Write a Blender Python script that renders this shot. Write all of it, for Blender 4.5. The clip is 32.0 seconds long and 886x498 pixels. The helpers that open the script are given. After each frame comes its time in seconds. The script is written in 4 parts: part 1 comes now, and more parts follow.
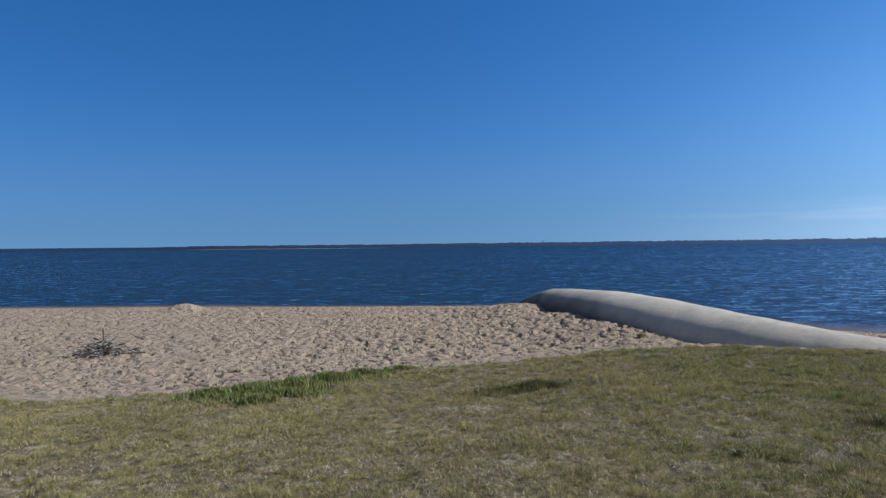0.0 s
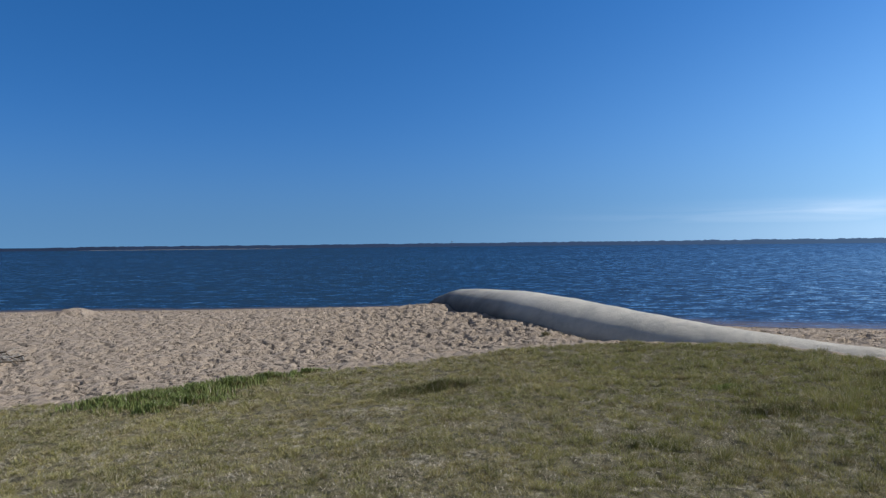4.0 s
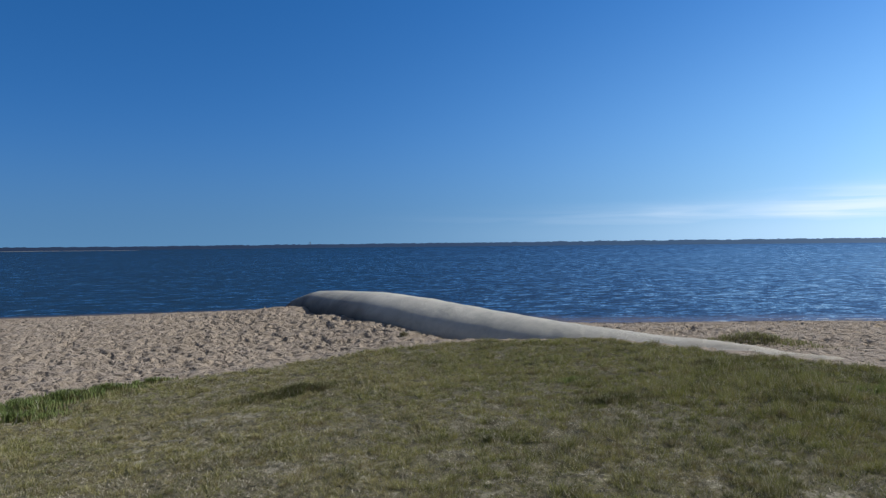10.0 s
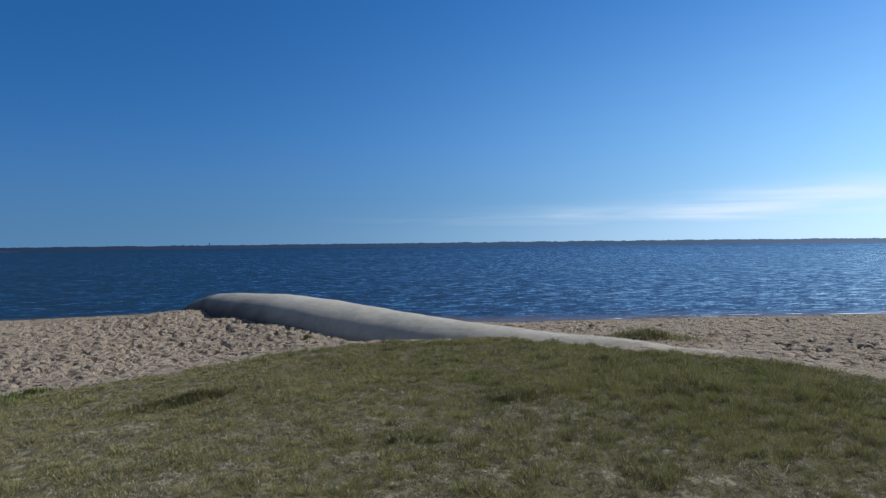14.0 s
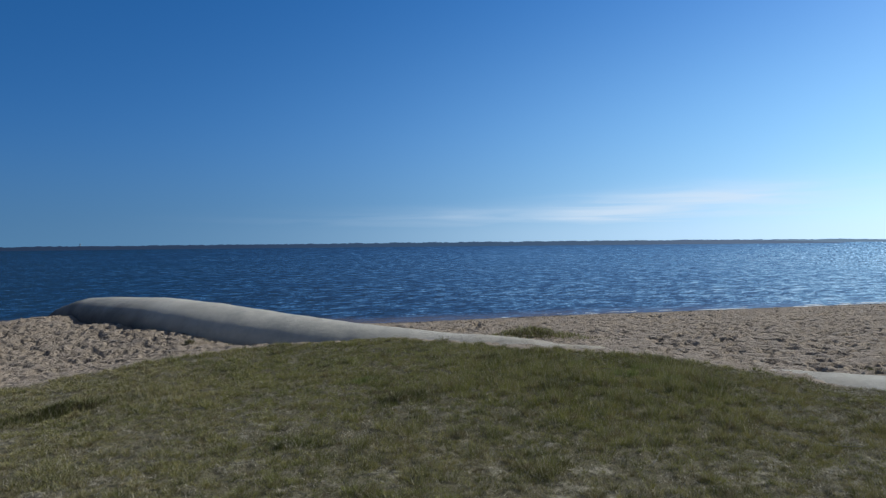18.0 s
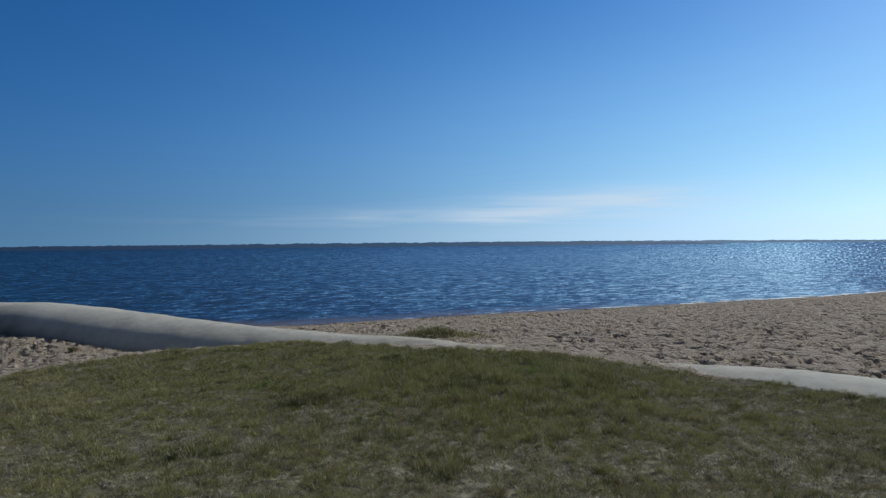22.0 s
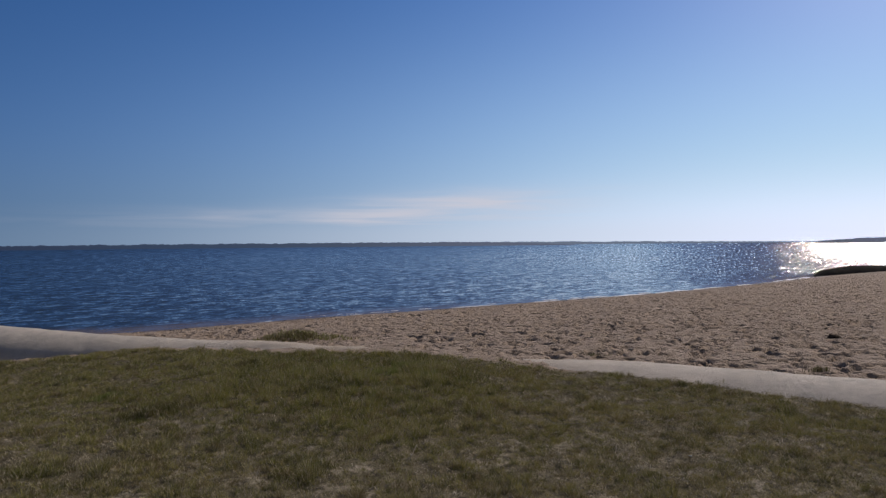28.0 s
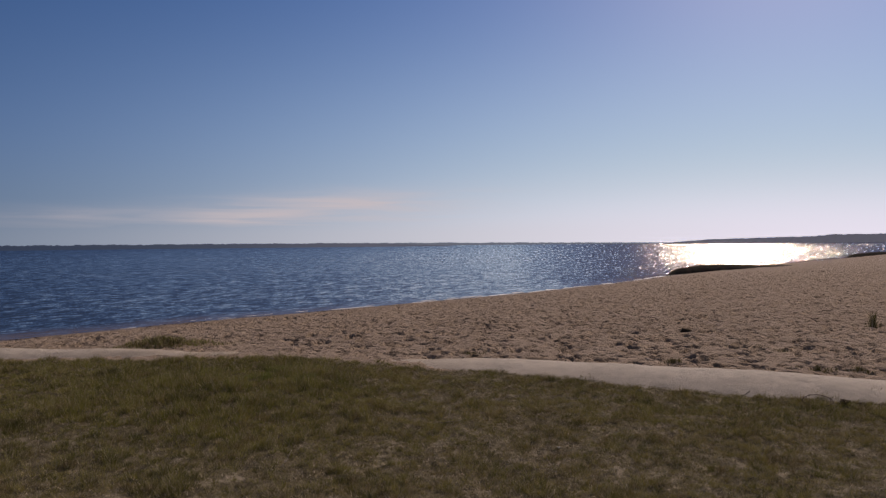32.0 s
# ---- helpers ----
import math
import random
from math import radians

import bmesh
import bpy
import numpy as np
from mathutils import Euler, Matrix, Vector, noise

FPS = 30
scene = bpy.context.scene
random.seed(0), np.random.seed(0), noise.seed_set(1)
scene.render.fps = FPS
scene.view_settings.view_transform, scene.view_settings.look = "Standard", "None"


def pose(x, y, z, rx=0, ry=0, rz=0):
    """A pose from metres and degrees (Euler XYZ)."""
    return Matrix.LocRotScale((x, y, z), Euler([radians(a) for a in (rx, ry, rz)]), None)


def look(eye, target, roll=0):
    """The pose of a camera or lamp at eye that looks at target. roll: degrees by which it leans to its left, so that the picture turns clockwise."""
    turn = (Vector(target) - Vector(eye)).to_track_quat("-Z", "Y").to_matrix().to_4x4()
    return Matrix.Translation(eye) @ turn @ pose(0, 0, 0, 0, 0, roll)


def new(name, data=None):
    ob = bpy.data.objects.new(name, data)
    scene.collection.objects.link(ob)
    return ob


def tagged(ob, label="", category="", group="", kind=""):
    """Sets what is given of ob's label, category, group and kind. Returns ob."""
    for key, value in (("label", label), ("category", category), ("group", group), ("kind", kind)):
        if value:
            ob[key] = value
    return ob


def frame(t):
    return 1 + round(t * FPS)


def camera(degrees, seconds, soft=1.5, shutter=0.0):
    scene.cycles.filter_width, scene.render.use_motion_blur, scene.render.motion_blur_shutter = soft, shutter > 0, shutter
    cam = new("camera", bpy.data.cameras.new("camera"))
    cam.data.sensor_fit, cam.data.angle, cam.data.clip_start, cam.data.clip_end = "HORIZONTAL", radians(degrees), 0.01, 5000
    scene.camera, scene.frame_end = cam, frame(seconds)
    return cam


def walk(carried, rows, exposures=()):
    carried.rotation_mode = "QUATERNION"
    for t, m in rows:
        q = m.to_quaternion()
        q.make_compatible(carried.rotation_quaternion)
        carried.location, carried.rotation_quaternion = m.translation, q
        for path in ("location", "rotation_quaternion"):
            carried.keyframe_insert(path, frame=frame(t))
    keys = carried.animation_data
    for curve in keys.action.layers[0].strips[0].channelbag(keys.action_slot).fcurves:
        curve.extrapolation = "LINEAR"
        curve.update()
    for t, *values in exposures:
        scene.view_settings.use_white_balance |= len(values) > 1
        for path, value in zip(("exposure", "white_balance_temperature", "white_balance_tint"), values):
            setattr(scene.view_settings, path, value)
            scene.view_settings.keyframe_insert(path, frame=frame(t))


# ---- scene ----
# A slow pan from a tripod on a lakeside lawn, the lens a hand's width before the pivot.
# x right, y towards the lake at the start, z up; the lawn at the tripod is z = 0.
EYE, ARM = 1.55, 0.094
cam = camera(66.07, 32.0, 1.35)
# seconds, turn to the right, tilt, lean to the right
ROWS = [
    (0.0, -0.00, -0.37, 0.49),
    (0.5, 1.15, -0.37, 0.50),
    (1.0, 2.29, -0.38, 0.48),
    (1.5, 3.33, -0.38, 0.47),
    (2.0, 4.20, -0.38, 0.46),
    (2.5, 5.11, -0.36, 0.47),
    (3.0, 5.98, -0.37, 0.47),
    (3.5, 6.78, -0.37, 0.46),
    (5.5, 10.21, -0.36, 0.45),
    (6.0, 11.08, -0.35, 0.46),
    (6.5, 11.80, -0.36, 0.47),
    (7.0, 12.62, -0.35, 0.46),
    (7.5, 13.89, -0.37, 0.48),
    (8.0, 15.26, -0.37, 0.48),
    (8.5, 16.43, -0.37, 0.49),
    (9.0, 17.58, -0.36, 0.48),
    (9.5, 18.52, -0.36, 0.48),
    (10.0, 19.38, -0.36, 0.48),
    (10.5, 20.13, -0.36, 0.47),
    (11.0, 20.92, -0.36, 0.49),
    (11.5, 21.68, -0.36, 0.49),
    (12.0, 22.51, -0.36, 0.50),
    (12.5, 23.43, -0.37, 0.51),
    (13.0, 24.49, -0.35, 0.50),
    (13.5, 25.93, -0.35, 0.48),
    (14.0, 27.27, -0.35, 0.49),
    (14.5, 28.44, -0.34, 0.51),
    (16.5, 32.80, -0.35, 0.49),
    (17.0, 34.13, -0.35, 0.49),
    (17.5, 35.20, -0.34, 0.50),
    (18.0, 36.39, -0.35, 0.48),
    (18.5, 37.44, -0.35, 0.51),
    (19.0, 38.49, -0.35, 0.50),
    (19.5, 39.41, -0.34, 0.49),
    (20.0, 40.43, -0.34, 0.49),
    (20.5, 41.37, -0.34, 0.49),
    (21.0, 42.39, -0.33, 0.50),
    (21.5, 43.36, -0.34, 0.50),
    (22.0, 44.41, -0.34, 0.49),
    (22.5, 45.31, -0.34, 0.51),
    (23.0, 46.18, -0.33, 0.51),
    (23.5, 47.04, -0.33, 0.50),
    (24.0, 47.83, -0.34, 0.49),
    (24.5, 48.64, -0.35, 0.47),
    (25.0, 49.56, -0.33, 0.47),
    (25.5, 50.47, -0.35, 0.47),
    (27.5, 54.70, -0.35, 0.46),
    (28.0, 55.95, -0.35, 0.47),
    (28.5, 57.19, -0.35, 0.47),
    (29.0, 58.62, -0.34, 0.48),
    (29.5, 60.14, -0.34, 0.48),
    (30.0, 61.58, -0.33, 0.50),
    (30.5, 62.61, -0.34, 0.48),
    (31.0, 63.78, -0.33, 0.50),
    (31.5, 64.95, -0.34, 0.50),
    (32.0, 66.13, -0.34, 0.50),
]
EXPOSURES = [
    (0.0, 0.02, 6750, 9), (9.0, -0.13, 6650, 7), (17.0, -0.44, 6500, 5), (25.0, -0.77, 6450, 3), (27.0, -0.82, 7000, 12), (29.0, -0.93, 8200, 27), (32.0, -1.09, 8900, 30),
]
walk(cam, [(t, pose(ARM * math.sin(radians(a)), ARM * math.cos(radians(a)), EYE, 90 + tilt, lean, -a)) for t, a, tilt, lean in ROWS], EXPOSURES)

# ---------------------------------------------------------------- light
SUN_AZ, SUN_EL = 94.0, 39.0
WATER = -0.6


def polar(az, d):
    """Plan position at a bearing (degrees clockwise from +y) and distance."""
    return d * math.sin(radians(az)), d * math.cos(radians(az))


def make_sky():
    world = bpy.data.worlds.new("sky")
    scene.world = world
    world.use_nodes = True
    nt = world.node_tree
    nt.nodes.clear()
    sky = nt.nodes.new("ShaderNodeTexSky")
    sky.sky_type, sky.sun_disc = "NISHITA", False
    sky.sun_elevation, sky.sun_rotation = radians(SUN_EL), radians(SUN_AZ)
    sky.altitude, sky.air_density, sky.dust_density, sky.ozone_density = 0, 1.0, 0.15, 4.5
    # the air over the lake is clear: the lowest degrees are as blue as those above them
    where = nt.nodes.new("ShaderNodeTexCoord")
    lift = nt.nodes.new("ShaderNodeVectorMath")
    lift.operation, lift.inputs[1].default_value = "ADD", (0.0, 0.0, 0.20)
    nt.links.new(where.outputs["Generated"], lift.inputs[0])
    nt.links.new(lift.outputs[0], sky.inputs["Vector"])
    hsv = nt.nodes.new("ShaderNodeHueSaturation")
    hsv.inputs["Saturation"].default_value = 1.30
    hsv.inputs["Hue"].default_value = 0.5075
    back = nt.nodes.new("ShaderNodeBackground")
    back.inputs["Strength"].default_value = 0.162
    out = nt.nodes.new("ShaderNodeOutputWorld")
    nt.links.new(sky.outputs[0], hsv.inputs["Color"])
    # thin cirrus low over the lake: streaks stretched along the horizon
    co = nt.nodes.new("ShaderNodeTexCoord")
    sep = nt.nodes.new("ShaderNodeSeparateXYZ")
    nt.links.new(co.outputs["Generated"], sep.inputs[0])

    def m(op, a, b=None, c=None):
        n = nt.nodes.new("ShaderNodeMath")
        n.operation = op
        for i, v in enumerate((a, b, c)):
            if v is None:
                continue
            if isinstance(v, (int, float)):
                n.inputs[i].default_value = v
            else:
                nt.links.new(v, n.inputs[i])
        return n.outputs[0]

    az = m("MULTIPLY", m("ARCTAN2", sep.outputs[0], sep.outputs[1]), 57.2958)
    el = m("MULTIPLY", m("ARCSINE", sep.outputs[2]), 57.2958)

    def band(v, mid, wide):
        d = m("DIVIDE", m("SUBTRACT", v, mid), wide)
        return m("POWER", 2.718, m("MULTIPLY", m("MULTIPLY", d, d), -1.0))

    cmb = nt.nodes.new("ShaderNodeCombineXYZ")
    nt.links.new(m("MULTIPLY", az, 0.06), cmb.inputs[0])
    nt.links.new(m("MULTIPLY", el, 0.9), cmb.inputs[1])
    tex = nt.nodes.new("ShaderNodeTexNoise")
    tex.inputs["Scale"].default_value, tex.inputs["Detail"].default_value, tex.inputs["Distortion"].default_value = 1.6, 6.0, 0.6
    nt.links.new(cmb.outputs[0], tex.inputs["Vector"])
    streak = m("ADD", 0.25, m("MULTIPLY", m("SUBTRACT", tex.outputs[0], 0.3), 2.2))
    long_band = m("MULTIPLY", band(el, m("ADD", 1.9, m("MULTIPLY", az, 0.008)), 0.75), band(az, 50.0, 18.0))
    head = m("MULTIPLY", band(el, m("ADD", 3.3, m("MULTIPLY", m("SUBTRACT", az, 55.0), 0.045)), 1.0), band(az, 57.0, 9.5))
    amount = m("MINIMUM", m("MULTIPLY", m("MAXIMUM", streak, 0.0), m("ADD", m("MULTIPLY", long_band, 0.5), m("MULTIPLY", head, 0.75))), 0.7)
    veil = m("MULTIPLY", m("MULTIPLY", band(el, 0.6, 1.6), band(az, 62.0, 28.0)), 0.28)
    amount = m("MAXIMUM", amount, veil)
    # haze low on the sun's side
    glow = m("MULTIPLY", m("MULTIPLY", band(az, 93.0, 44.0), band(el, 0.0, 14.0)), 0.80)
    haze = nt.nodes.new("ShaderNodeMix")
    haze.data_type = "RGBA"
    haze.inputs[7].default_value = (5.5, 9.3, 11.4, 1)
    nt.links.new(glow, haze.inputs[0])
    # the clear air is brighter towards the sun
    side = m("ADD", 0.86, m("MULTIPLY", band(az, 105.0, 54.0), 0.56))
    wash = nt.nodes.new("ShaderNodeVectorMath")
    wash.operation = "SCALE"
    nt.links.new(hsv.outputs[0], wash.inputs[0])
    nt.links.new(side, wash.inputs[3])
    low = nt.nodes.new("ShaderNodeMix")
    low.data_type = "RGBA"
    low.inputs[7].default_value = (0.66, 1.36, 2.22, 1)
    nt.links.new(m("MULTIPLY", band(el, 0.0, 6.0), 0.55), low.inputs[0])
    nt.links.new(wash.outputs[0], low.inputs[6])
    nt.links.new(low.outputs[2], haze.inputs[6])
    glare = nt.nodes.new("ShaderNodeMix")
    glare.data_type = "RGBA"
    glare.inputs[7].default_value = (8.8, 10.8, 14.8, 1)
    nt.links.new(m("MULTIPLY", m("MULTIPLY", band(el, 0.0, 4.5), band(az, 97.0, 34.0)), 0.85), glare.inputs[0])
    nt.links.new(haze.outputs[2], glare.inputs[6])
    mix = nt.nodes.new("ShaderNodeMix")
    mix.data_type = "RGBA"
    mix.inputs[7].default_value = (6.2, 6.9, 8.2, 1)
    nt.links.new(amount, mix.inputs[0])
    nt.links.new(glare.outputs[2], mix.inputs[6])
    # sky inland and overhead, unseen, is made paler to take blue from the fill
    inland = m("DIVIDE", m("SUBTRACT", m("ABSOLUTE", m("SUBTRACT", az, 32.0)), 78.0), 50.0)
    inland = m("MAXIMUM", inland, m("MULTIPLY", m("SUBTRACT", el, 34.0), 0.03))
    inland = m("MULTIPLY", m("MINIMUM", m("MAXIMUM", inland, 0.0), 1.0), 0.65)
    pale = nt.nodes.new("ShaderNodeMix")
    pale.data_type = "RGBA"
    pale.inputs[7].default_value = (1.05, 1.2, 1.45, 1)
    nt.links.new(inland, pale.inputs[0])
    nt.links.new(mix.outputs[2], pale.inputs[6])
    nt.links.new(pale.outputs[2], back.inputs["Color"])
    nt.links.new(back.outputs[0], out.inputs["Surface"])


make_sky()
sun = new("sun", bpy.data.lights.new("sun", "SUN"))
sun.data.energy, sun.data.angle, sun.data.color = 4.9, radians(0.53), (1.0, 0.985, 0.95)
sx, sy = polar(SUN_AZ, math.cos(radians(SUN_EL)))
sun.matrix_world = look((sx * 50, sy * 50, math.sin(radians(SUN_EL)) * 50), (0, 0, 0))


# ---------------------------------------------------------------- materials
class Mat:
    """A node material with short calls for its nodes."""

    def __init__(self, name, rough=0.8, spec=0.3):
        self.m = bpy.data.materials.new(name)
        self.m.use_nodes = True
        self.nt = self.m.node_tree
        self.b = self.nt.nodes["Principled BSDF"]
        self.b.inputs["Roughness"].default_value = rough
        self.b.inputs["Specular IOR Level"].default_value = spec

    def put(self, socket, v):
        if isinstance(v, (int, float, tuple)):
            socket.default_value = (*v, 1) if isinstance(v, tuple) and len(v) == 3 and socket.type == "RGBA" else v
        else:
            self.nt.links.new(v, socket)

    def coord(self, scale=(1, 1, 1), turn=0.0):
        co = self.nt.nodes.new("ShaderNodeTexCoord")
        mp = self.nt.nodes.new("ShaderNodeMapping")
        mp.inputs["Scale"].default_value = scale
        mp.inputs["Rotation"].default_value = (0, 0, radians(turn))
        self.nt.links.new(co.outputs["Object"], mp.inputs[0])
        return mp.outputs[0]

    def noise(self, scale, detail=4.0, rough=0.55, vec=None, colour=False, distort=0.0):
        n = self.nt.nodes.new("ShaderNodeTexNoise")
        n.inputs["Scale"].default_value, n.inputs["Detail"].default_value = scale, detail
        n.inputs["Roughness"].default_value, n.inputs["Distortion"].default_value = rough, distort
        self.nt.links.new(vec if vec is not None else self.coord(), n.inputs["Vector"])
        return n.outputs["Color" if colour else 0]

    def ramp(self, v, *stops):
        n = self.nt.nodes.new("ShaderNodeValToRGB")
        e = n.color_ramp.elements
        while len(e) < len(stops):
            e.new(0.5)
        for k, (p, c) in zip(e, stops):
            k.position, k.color = p, (*c, 1) if isinstance(c, tuple) else (c, c, c, 1)
        self.nt.links.new(v, n.inputs[0])
        return n.outputs[0]

    def math(self, op, a, b=0.0, clamp=False):
        n = self.nt.nodes.new("ShaderNodeMath")
        n.operation, n.use_clamp = op, clamp
        self.put(n.inputs[0], a), self.put(n.inputs[1], b)
        return n.outputs[0]

    def vmath(self, op, a, b=(0.0, 0.0, 0.0)):
        n = self.nt.nodes.new("ShaderNodeVectorMath")
        n.operation = op
        self.put(n.inputs[0], a), self.put(n.inputs[1], b)
        return n.outputs[0]

    def mix(self, f, a, b, mode="MIX"):
        n = self.nt.nodes.new("ShaderNodeMix")
        n.data_type, n.blend_type = "RGBA", mode
        self.put(n.inputs[0], f), self.put(n.inputs[6], a), self.put(n.inputs[7], b)
        return n.outputs[2]

    def attr(self, name):
        n = self.nt.nodes.new("ShaderNodeAttribute")
        n.attribute_name = name
        return n.outputs["Fac"]

    def island(self):
        return self.nt.nodes.new("ShaderNodeNewGeometry").outputs["Random Per Island"]

    def bump(self, height, strength=0.5, distance=0.01):
        n = self.nt.nodes.new("ShaderNodeBump")
        n.inputs["Strength"].default_value, n.inputs["Distance"].default_value = strength, distance
        self.put(n.inputs["Height"], height)
        self.nt.links.new(n.outputs[0], self.b.inputs["Normal"])

    def colour(self, v):
        self.put(self.b.inputs["Base Color"], v)
        return self


def ground_material():
    m = Mat("sand_and_turf", 0.9, 0.15)
    fine, mid, wide = m.noise(220, 3), m.noise(9, 5), m.noise(0.5, 3)
    sand = m.mix(m.ramp(mid, (0.3, 0.0), (0.7, 1.0)), (0.289, 0.232, 0.174), (0.409, 0.330, 0.257))
    sand = m.mix(m.ramp(fine, (0.35, 0.0), (0.7, 0.35)), sand, (0.165, 0.128, 0.100))
    sand = m.mix(m.ramp(wide, (0.35, 0.0), (0.65, 0.3)), sand, (0.335, 0.269, 0.206))
    wet = m.mix(0.75, sand, (0.12, 0.085, 0.06))
    sand = m.mix(m.attr("wet"), sand, wet)
    thatch = m.mix(m.ramp(m.noise(60, 5), (0.35, 0.0), (0.65, 1.0)), (0.105, 0.088, 0.052), (0.235, 0.20, 0.13))
    soil = m.mix(m.ramp(m.math("MULTIPLY", m.noise(7.0, 5), m.ramp(m.noise(1.1, 3), (0.35, 0.75), (0.6, 1.15))), (0.56, 0.0), (0.66, 1.0)), thatch, (0.37, 0.325, 0.24))
    soil = m.mix(m.ramp(m.noise(25, 4), (0.4, 0.0), (0.65, 0.55)), soil, (0.10, 0.10, 0.035))
    soil = m.mix(m.ramp(m.noise(13, 3), (0.50, 0.0), (0.62, 0.8)), soil, (0.055, 0.048, 0.032))
    soil = m.mix(m.math("MULTIPLY", m.attr("rich"), 0.62), soil, (0.10, 0.088, 0.048))
    m.colour(m.mix(m.attr("lawn"), sand, soil))
    m.put(m.b.inputs["Roughness"], m.math("SUBTRACT", 0.92, m.math("MULTIPLY", m.attr("wet"), 0.45)))
    dimple = m.ramp(m.noise(6.5, 2.0, 0.5), (0.31, 0.0), (0.50, 1.0))
    relief = m.math("ADD", m.math("MULTIPLY", dimple, m.math("SUBTRACT", 1.0, m.math("MAXIMUM", m.attr("lawn"), m.attr("wet")))), m.math("MULTIPLY", m.noise(30, 5), 0.4))
    m.bump(m.math("ADD", relief, m.math("MULTIPLY", m.noise(160, 2), 0.2)), 1.0, 0.055)
    return m.m


def water_material():
    m = Mat("lake_water", 0.08, 0.5)
    m.b.inputs["IOR"].default_value = 1.38
    shallow = m.attr("shallow")
    half = (0.5, 0.5, 0.5)
    # low swell, wind waves of two spans and fine ripples, each as the slope of a facet
    swell = m.vmath("SUBTRACT", m.noise(0.8, 2, 0.5, m.coord((0.8, 1.5, 1), -6), True), half)
    wave = m.vmath("SUBTRACT", m.noise(1.9, 3, 0.6, m.coord((0.85, 1.5, 1), 14), True), half)
    chop = m.vmath("SUBTRACT", m.noise(6.5, 3, 0.6, m.coord((1, 1.4, 1), -17), True), half)
    ripple = m.vmath("SUBTRACT", m.noise(16.0, 3, 0.6, m.coord((1, 1.2, 1), 37), True), half)
    sp = m.nt.nodes.new("ShaderNodeSeparateXYZ")
    m.nt.links.new(m.coord(), sp.inputs[0])
    x, y = sp.outputs[0], sp.outputs[1]
    n = m.nt.nodes.new("ShaderNodeVectorMath")
    n.operation = "LENGTH"
    m.nt.links.new(m.coord(), n.inputs[0])
    away = n.outputs["Value"]
    # grey of the pale sky's reflection is put into the colour eastwards
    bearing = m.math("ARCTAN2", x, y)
    sky_grey = m.math("DIVIDE", m.math("SUBTRACT", bearing, 0.2), 0.9, True)
    m.colour(m.mix(shallow, m.mix(sky_grey, (0.013, 0.036, 0.068), (0.044, 0.049, 0.056)), (0.15, 0.115, 0.085)))
    far = m.math("POWER", m.math("DIVIDE", m.math("SUBTRACT", away, 30.0), 600.0, True), 0.5)
    near = m.math("SUBTRACT", 1.0, m.math("MULTIPLY", far, 1.1), True)
    tilt = m.vmath("ADD", m.vmath("MULTIPLY", swell, (0.30, 0.45, 0)), m.vmath("MULTIPLY", m.vmath("MULTIPLY", wave, (0.7, 1.0, 0)), m.math("SUBTRACT", 1.0, m.math("MULTIPLY", far, 0.5))))
    tilt = m.vmath("ADD", tilt, m.vmath("MULTIPLY", m.vmath("MULTIPLY", chop, (0.65, 0.8, 0)), m.math("SUBTRACT", 1.0, m.math("MULTIPLY", far, 0.5))))
    tilt = m.vmath("ADD", tilt, m.vmath("MULTIPLY", m.vmath("MULTIPLY", ripple, (0.7, 0.5, 0)), near))
    # far out, wave groups widen with distance, sized to suit the camera's view
    polar_at = m.nt.nodes.new("ShaderNodeCombineXYZ")
    m.nt.links.new(bearing, polar_at.inputs[0])
    m.nt.links.new(m.math("DIVIDE", 4.5, away), polar_at.inputs[1])
    crest_at = m.vmath("MULTIPLY", polar_at.outputs[0], (0.45, 1.5, 0.0))
    crest = m.vmath("SUBTRACT", m.noise(190.0, 2, 0.6, crest_at, True), half)
    group = m.vmath("SUBTRACT", m.noise(330.0, 1, 0.5, polar_at.outputs[0], True), half)
    open_lake = m.math("DIVIDE", m.math("SUBTRACT", away, 26.0), 60.0, True)
    square = m.vmath("MULTIPLY", group, group)
    rare = m.vmath("MULTIPLY", m.vmath("MULTIPLY", m.vmath("MULTIPLY", square, square), group), (110.0, 60.0, 0))
    # facets made steeper towards the sun's bearing, to glitter from the camera
    glitter_side = m.math("DIVIDE", m.math("SUBTRACT", bearing, 1.02), 0.36, True)
    fresh = m.vmath("MULTIPLY", m.vmath("MULTIPLY", m.vmath("MULTIPLY", group, square), (38.0, 22.0, 0)), glitter_side)
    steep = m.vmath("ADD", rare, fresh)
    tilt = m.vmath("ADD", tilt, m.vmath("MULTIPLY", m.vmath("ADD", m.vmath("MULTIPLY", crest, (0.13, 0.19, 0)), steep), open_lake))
    gust = m.ramp(m.noise(0.02, 3, 0.5, m.coord((1, 3, 1), 10)), (0.35, 0.75), (0.65, 1.0))
    tilt = m.vmath("MULTIPLY", tilt, gust)
    # normals lean towards the camera by bearing, to set the sky they mirror
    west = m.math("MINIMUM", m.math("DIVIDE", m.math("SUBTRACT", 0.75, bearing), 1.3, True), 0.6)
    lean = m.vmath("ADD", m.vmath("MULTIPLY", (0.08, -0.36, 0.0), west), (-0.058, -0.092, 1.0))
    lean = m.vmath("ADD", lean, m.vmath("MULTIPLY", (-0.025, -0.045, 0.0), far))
    # less lean towards the sun's side, so the water mirrors paler low sky
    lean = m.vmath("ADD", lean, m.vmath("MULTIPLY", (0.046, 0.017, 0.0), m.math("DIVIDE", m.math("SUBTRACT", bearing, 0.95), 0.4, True)))
